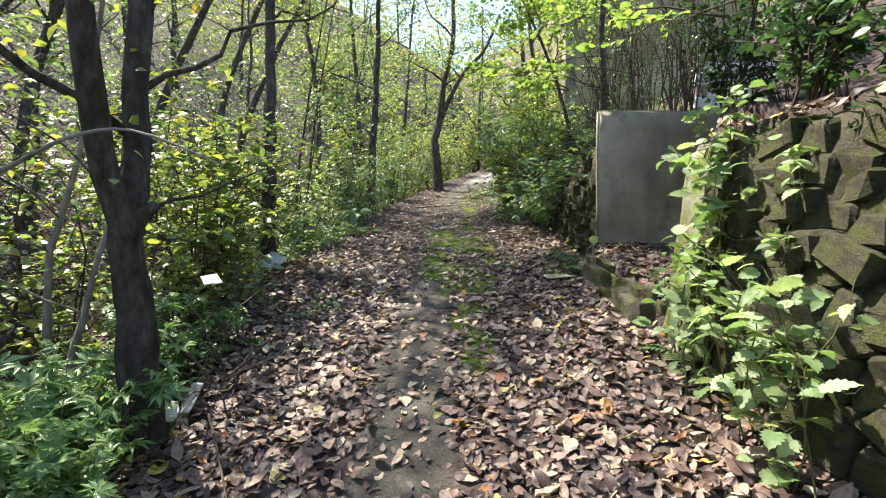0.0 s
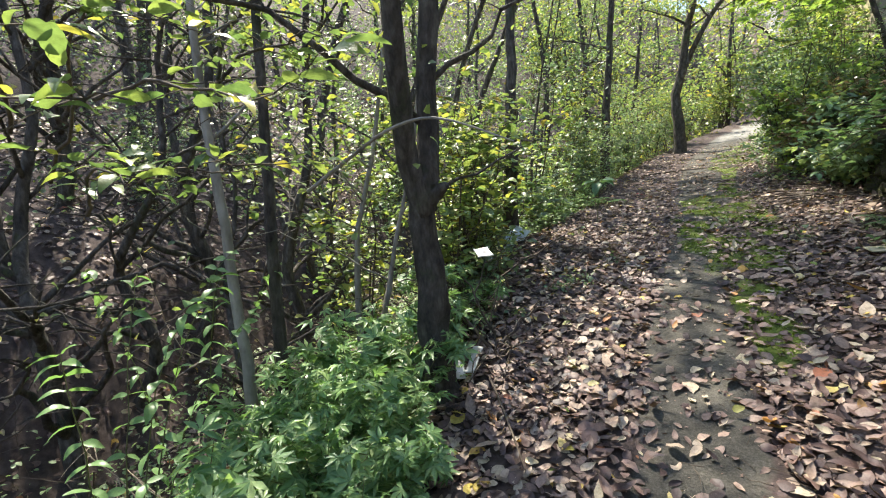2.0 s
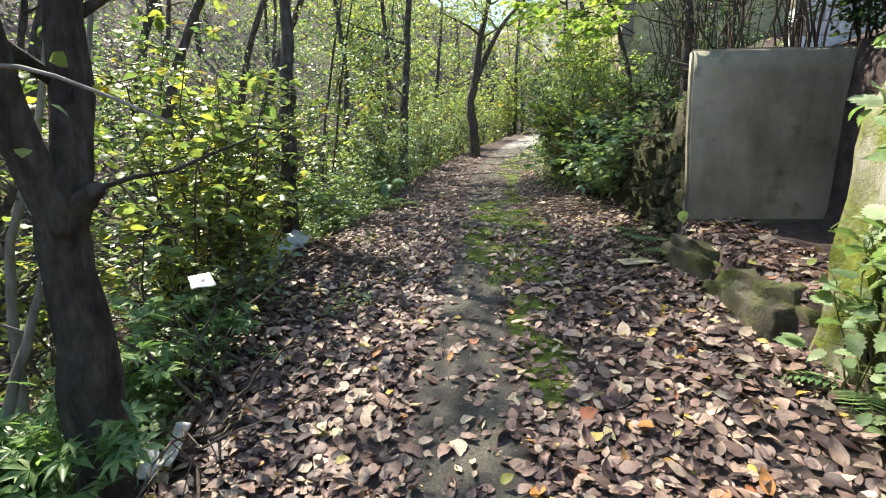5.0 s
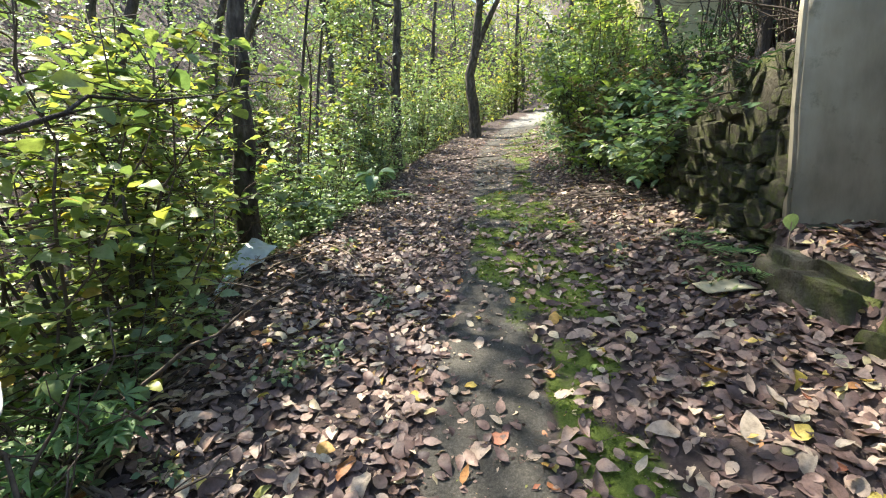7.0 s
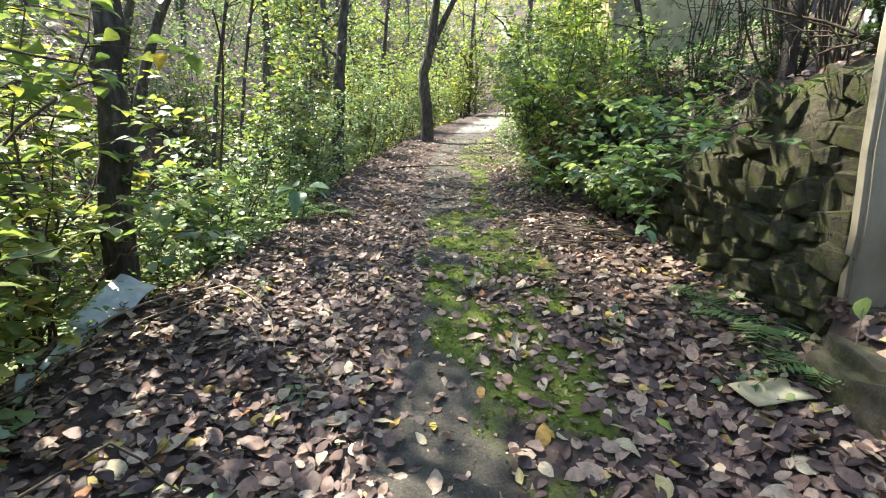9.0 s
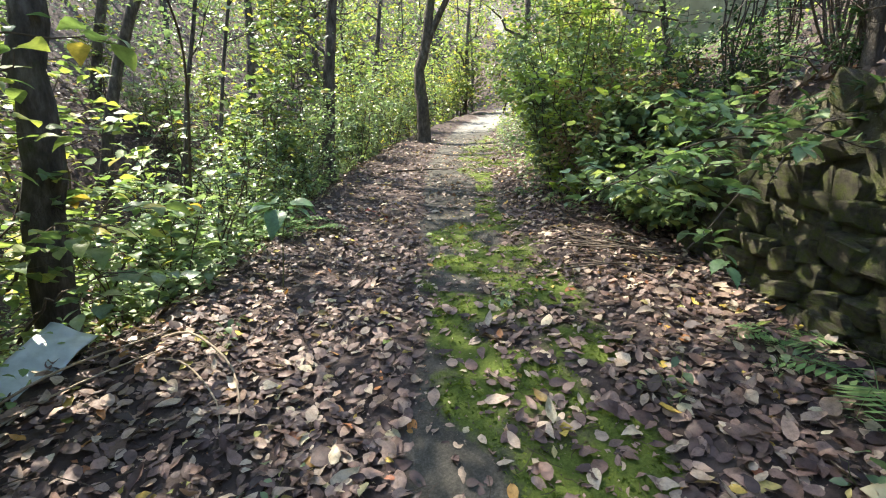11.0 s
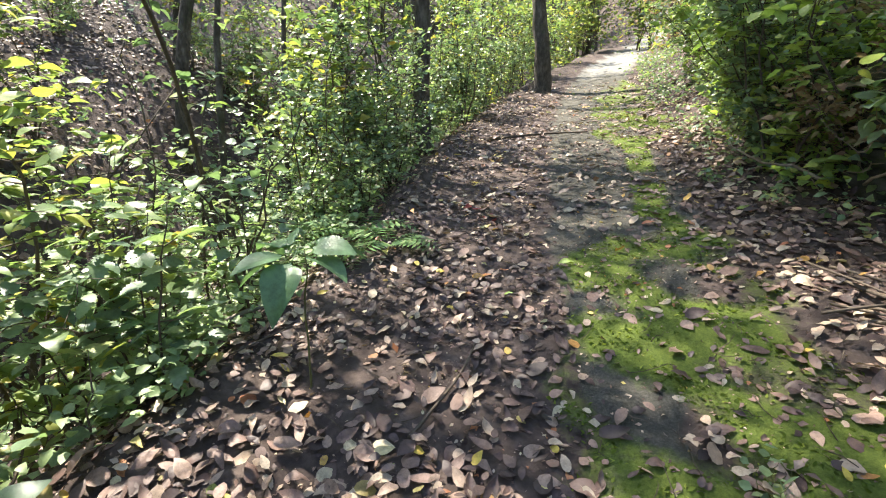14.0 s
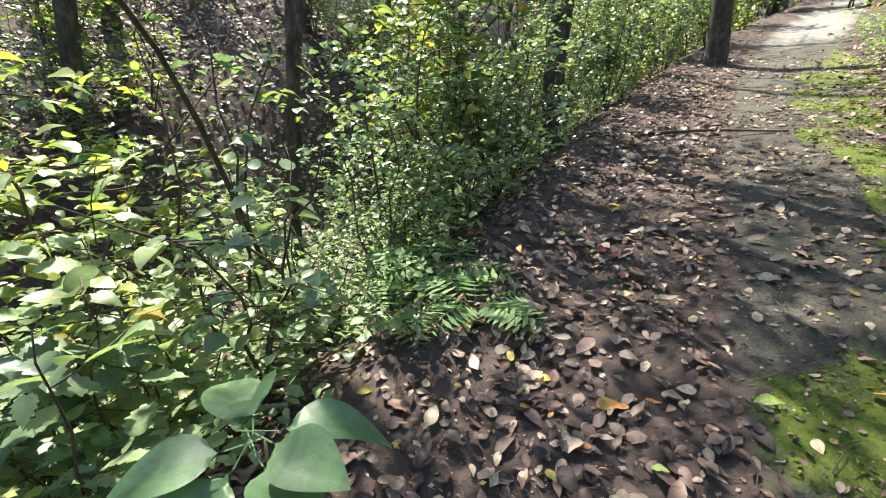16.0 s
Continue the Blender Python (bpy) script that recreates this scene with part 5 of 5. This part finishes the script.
lay("board", box(-0.17, 0.17, -0.09, 0.09, 0, 0.008, 5, 0.022, 2, 0.002), M_CARD, on(1.36, 5.42, 0.05), 8, 6, -5, "faded tan board lying on the leaves", "board")

pole = thing("leaf_on_stalk", on(1.74, 5.42), "round pale yellow leaf on an upright dry stalk", "seedling")
part("stalk", tube(grow(rng, (0, 0, -0.03), (0.03, 0.02, 0.34), 7, 0.05), np.linspace(0.006, 0.003, 7), 6), M_STRAW, pole)
v_, f_ = blade_round(0.95, 0.2, 0.05)
ob_ = part("leaf", (v_ * 0.12, f_), M_PL, pole)
ob_.matrix_basis = pose(0.03, 0.01, 0.4, -80, 0, 10)

stump = thing("stump", on(-2.5, 4.62, -0.1), "short dark rotten stump at the ravine edge", "stump")
part("trunk", tube([(0, 0, 0), (-0.01, 0, 0.15), (0.0, 0.01, 0.3), (-0.03, 0.01, 0.42), (-0.04, 0.02, 0.46)], [0.055, 0.042, 0.04, 0.034, 0.012], 9, rng, 0.12), M_BARK, stump)
part("side_stub", tube([(0.02, 0, 0.1), (0.07, 0.01, 0.2), (0.09, 0.0, 0.26)], [0.022, 0.016, 0.006], 7, rng, 0.1), M_BARK, stump)
clump = thing("coppiced_base", on(-2.7, 5.05, -0.1), "dark many-stemmed coppiced bush base at the ravine edge", "bush")
for k in range(7):
    a_ = k * 0.9 + rng.normal(0, 0.2)
    part("stem", tube(grow(rng, (0.06 * math.cos(a_), 0.06 * math.sin(a_), 0), (0.35 * math.cos(a_), 0.35 * math.sin(a_), rng.uniform(0.8, 1.6)), 9, 0.07, 0.03), np.linspace(0.028, 0.008, 9), 7), M_BARK, clump)

# sticks
def stick(ctrl, r, mat, label, name="stick", n=14):
    c = [on(x, y, dz) for x, y, dz in ctrl]
    o = np.array(c[0])
    ob = part(name, tube(spline(np.array(c) - o, n), np.linspace(r, r * 0.45, n), 6, rng, 0.05), mat)
    ob.location = o
    return tagged(ob, label, "stick")


stick([(-1.98, 6.95, 0.02), (-1.75, 6.85, 0.1), (-1.45, 6.62, 0.07), (-1.28, 6.3, 0.03), (-1.22, 6.05, 0.01)], 0.009, M_STRAW, "pale bent dry stalk on the leaves")
stick([(-1.95, 6.7, 0.02), (-1.7, 6.62, 0.06), (-1.42, 6.35, 0.05), (-1.3, 6.1, 0.01)], 0.007, M_STRAW, "pale bent dry stalk on the leaves")
stick([(-2.7, 6.0, 0.05), (-2.3, 6.4, 0.08), (-1.9, 6.85, 0.1)], 0.01, M_STRAW, "dry stalk at the edge of the track")
stick([(-2.6, 5.85, 0.05), (-2.2, 6.3, 0.05), (-1.85, 6.8, 0.05)], 0.008, M_STRAW, "dry stalk at the edge of the track")
stick([(-1.55, 3.0, 0.03), (-1.3, 2.6, 0.05), (-1.05, 2.2, 0.03)], 0.01, M_TWIG, "dark twig lying on the leaves")
stick([(-1.05, 12.6, 0.02), (-0.4, 12.75, 0.05), (0.3, 12.7, 0.03)], 0.022, M_TWIG, "dark fallen branch across the track")
stick([(1.1, 8.6, 0.03), (1.35, 8.0, 0.06), (1.75, 7.4, 0.05)], 0.012, M_TWIG, "dark fallen branch at the wall foot")
stick([(1.0, 8.3, 0.03), (1.4, 7.9, 0.07), (1.7, 7.75, 0.05)], 0.01, M_TWIG, "dark fallen branch at the wall foot")
stick([(-0.95, 7.55, 0.02), (-0.8, 7.9, 0.03), (-0.75, 8.2, 0.02)], 0.008, M_TWIG, "dark twig lying on the leaves")
stick([(-2.6, 8.15, 0.05), (-2.25, 8.25, 0.08), (-1.95, 8.35, 0.06)], 0.024, M_PALE, "bleached piece of branch at the track edge")
stick([(-2.76, 9.25, -0.02), (-2.74, 9.12, 0.5), (-2.62, 8.85, 1.0), (-2.37, 8.4, 1.55), (-2.15, 7.9, 1.9), (-2.05, 7.5, 2.1)], 0.017, M_TWIG, "thin dark arching stem at the track edge")
stick([(-2.72, 9.2, 0.02), (-2.45, 8.95, 0.45), (-2.2, 8.5, 0.75), (-2.15, 8.2, 0.85)], 0.009, M_TWIG, "thin dark arching stem at the track edge")

for k in range(16):
    a, x0, y0 = rng.normal(0.9, 0.35), 1.35 + rng.uniform(-0.35, 0.3), 8.0 + rng.uniform(-0.5, 0.6)
    l = rng.uniform(0.25, 0.6)
    stick([(x0 - l * math.cos(a), y0 + l * math.sin(a), 0.02 + 0.004 * k), (x0, y0, 0.05 + 0.004 * k), (x0 + l * math.cos(a), y0 - l * math.sin(a), 0.03)], rng.uniform(0.004, 0.009), M_TWIG, "dry brown stalk in a heap at the wall foot", n=8)

M_RED = leaf_mat("red_leaf", [(0.0, (0.3, 0.06, 0.05)), (1.0, (0.45, 0.1, 0.07))], 0.15, 0.5, single=True, grain=0.3)
for k in range(6):
    a_, b_ = -0.8 + rng.normal(0, 0.1), 9.95 + rng.normal(0, 0.12)
    part("red_leaf", leaves([on(a_, b_, 0.03)], rng.uniform(0.05, 0.085), CURLED[k % 4], rng, 0.3), M_RED, litter)

# single leaves where the track passes nearest
SINGLE = []
for k, bl in enumerate(CURLED):
    me = bpy.data.meshes.new("leaf")
    me.from_pydata(bl[0].tolist(), [], bl[1])
    me.materials.append(M_LITTER1)
    me.polygons.foreach_set("use_smooth", [True] * len(me.polygons))
    SINGLE.append(me)
x, y = scatter(1100, -1.6, 1.6, 2.2, 7.4, lambda x, y: 0.8 - 0.6 * track_w(x, y))
x, y = x[:300], y[:300]
nn = normals_at(x, y)
for i in range(len(x)):
    ob = new("leaf", SINGLE[i % 4])
    ob.parent = litter
    s = float(np.clip(rng.lognormal(math.log(0.083), 0.22), 0.055, 0.125))
    up = Vector(nn[i]) + Vector((rng.normal(0, 0.2), rng.normal(0, 0.2), 0))
    ob.matrix_basis = Matrix.LocRotScale((x[i], y[i], float(G(x[i], y[i])) + 0.014 + 0.02 * rng.uniform()), up.to_track_quat('Z', 'Y') @ Euler((0, 0, rng.uniform(0, 6.28))).to_quaternion(), (s, s, s))
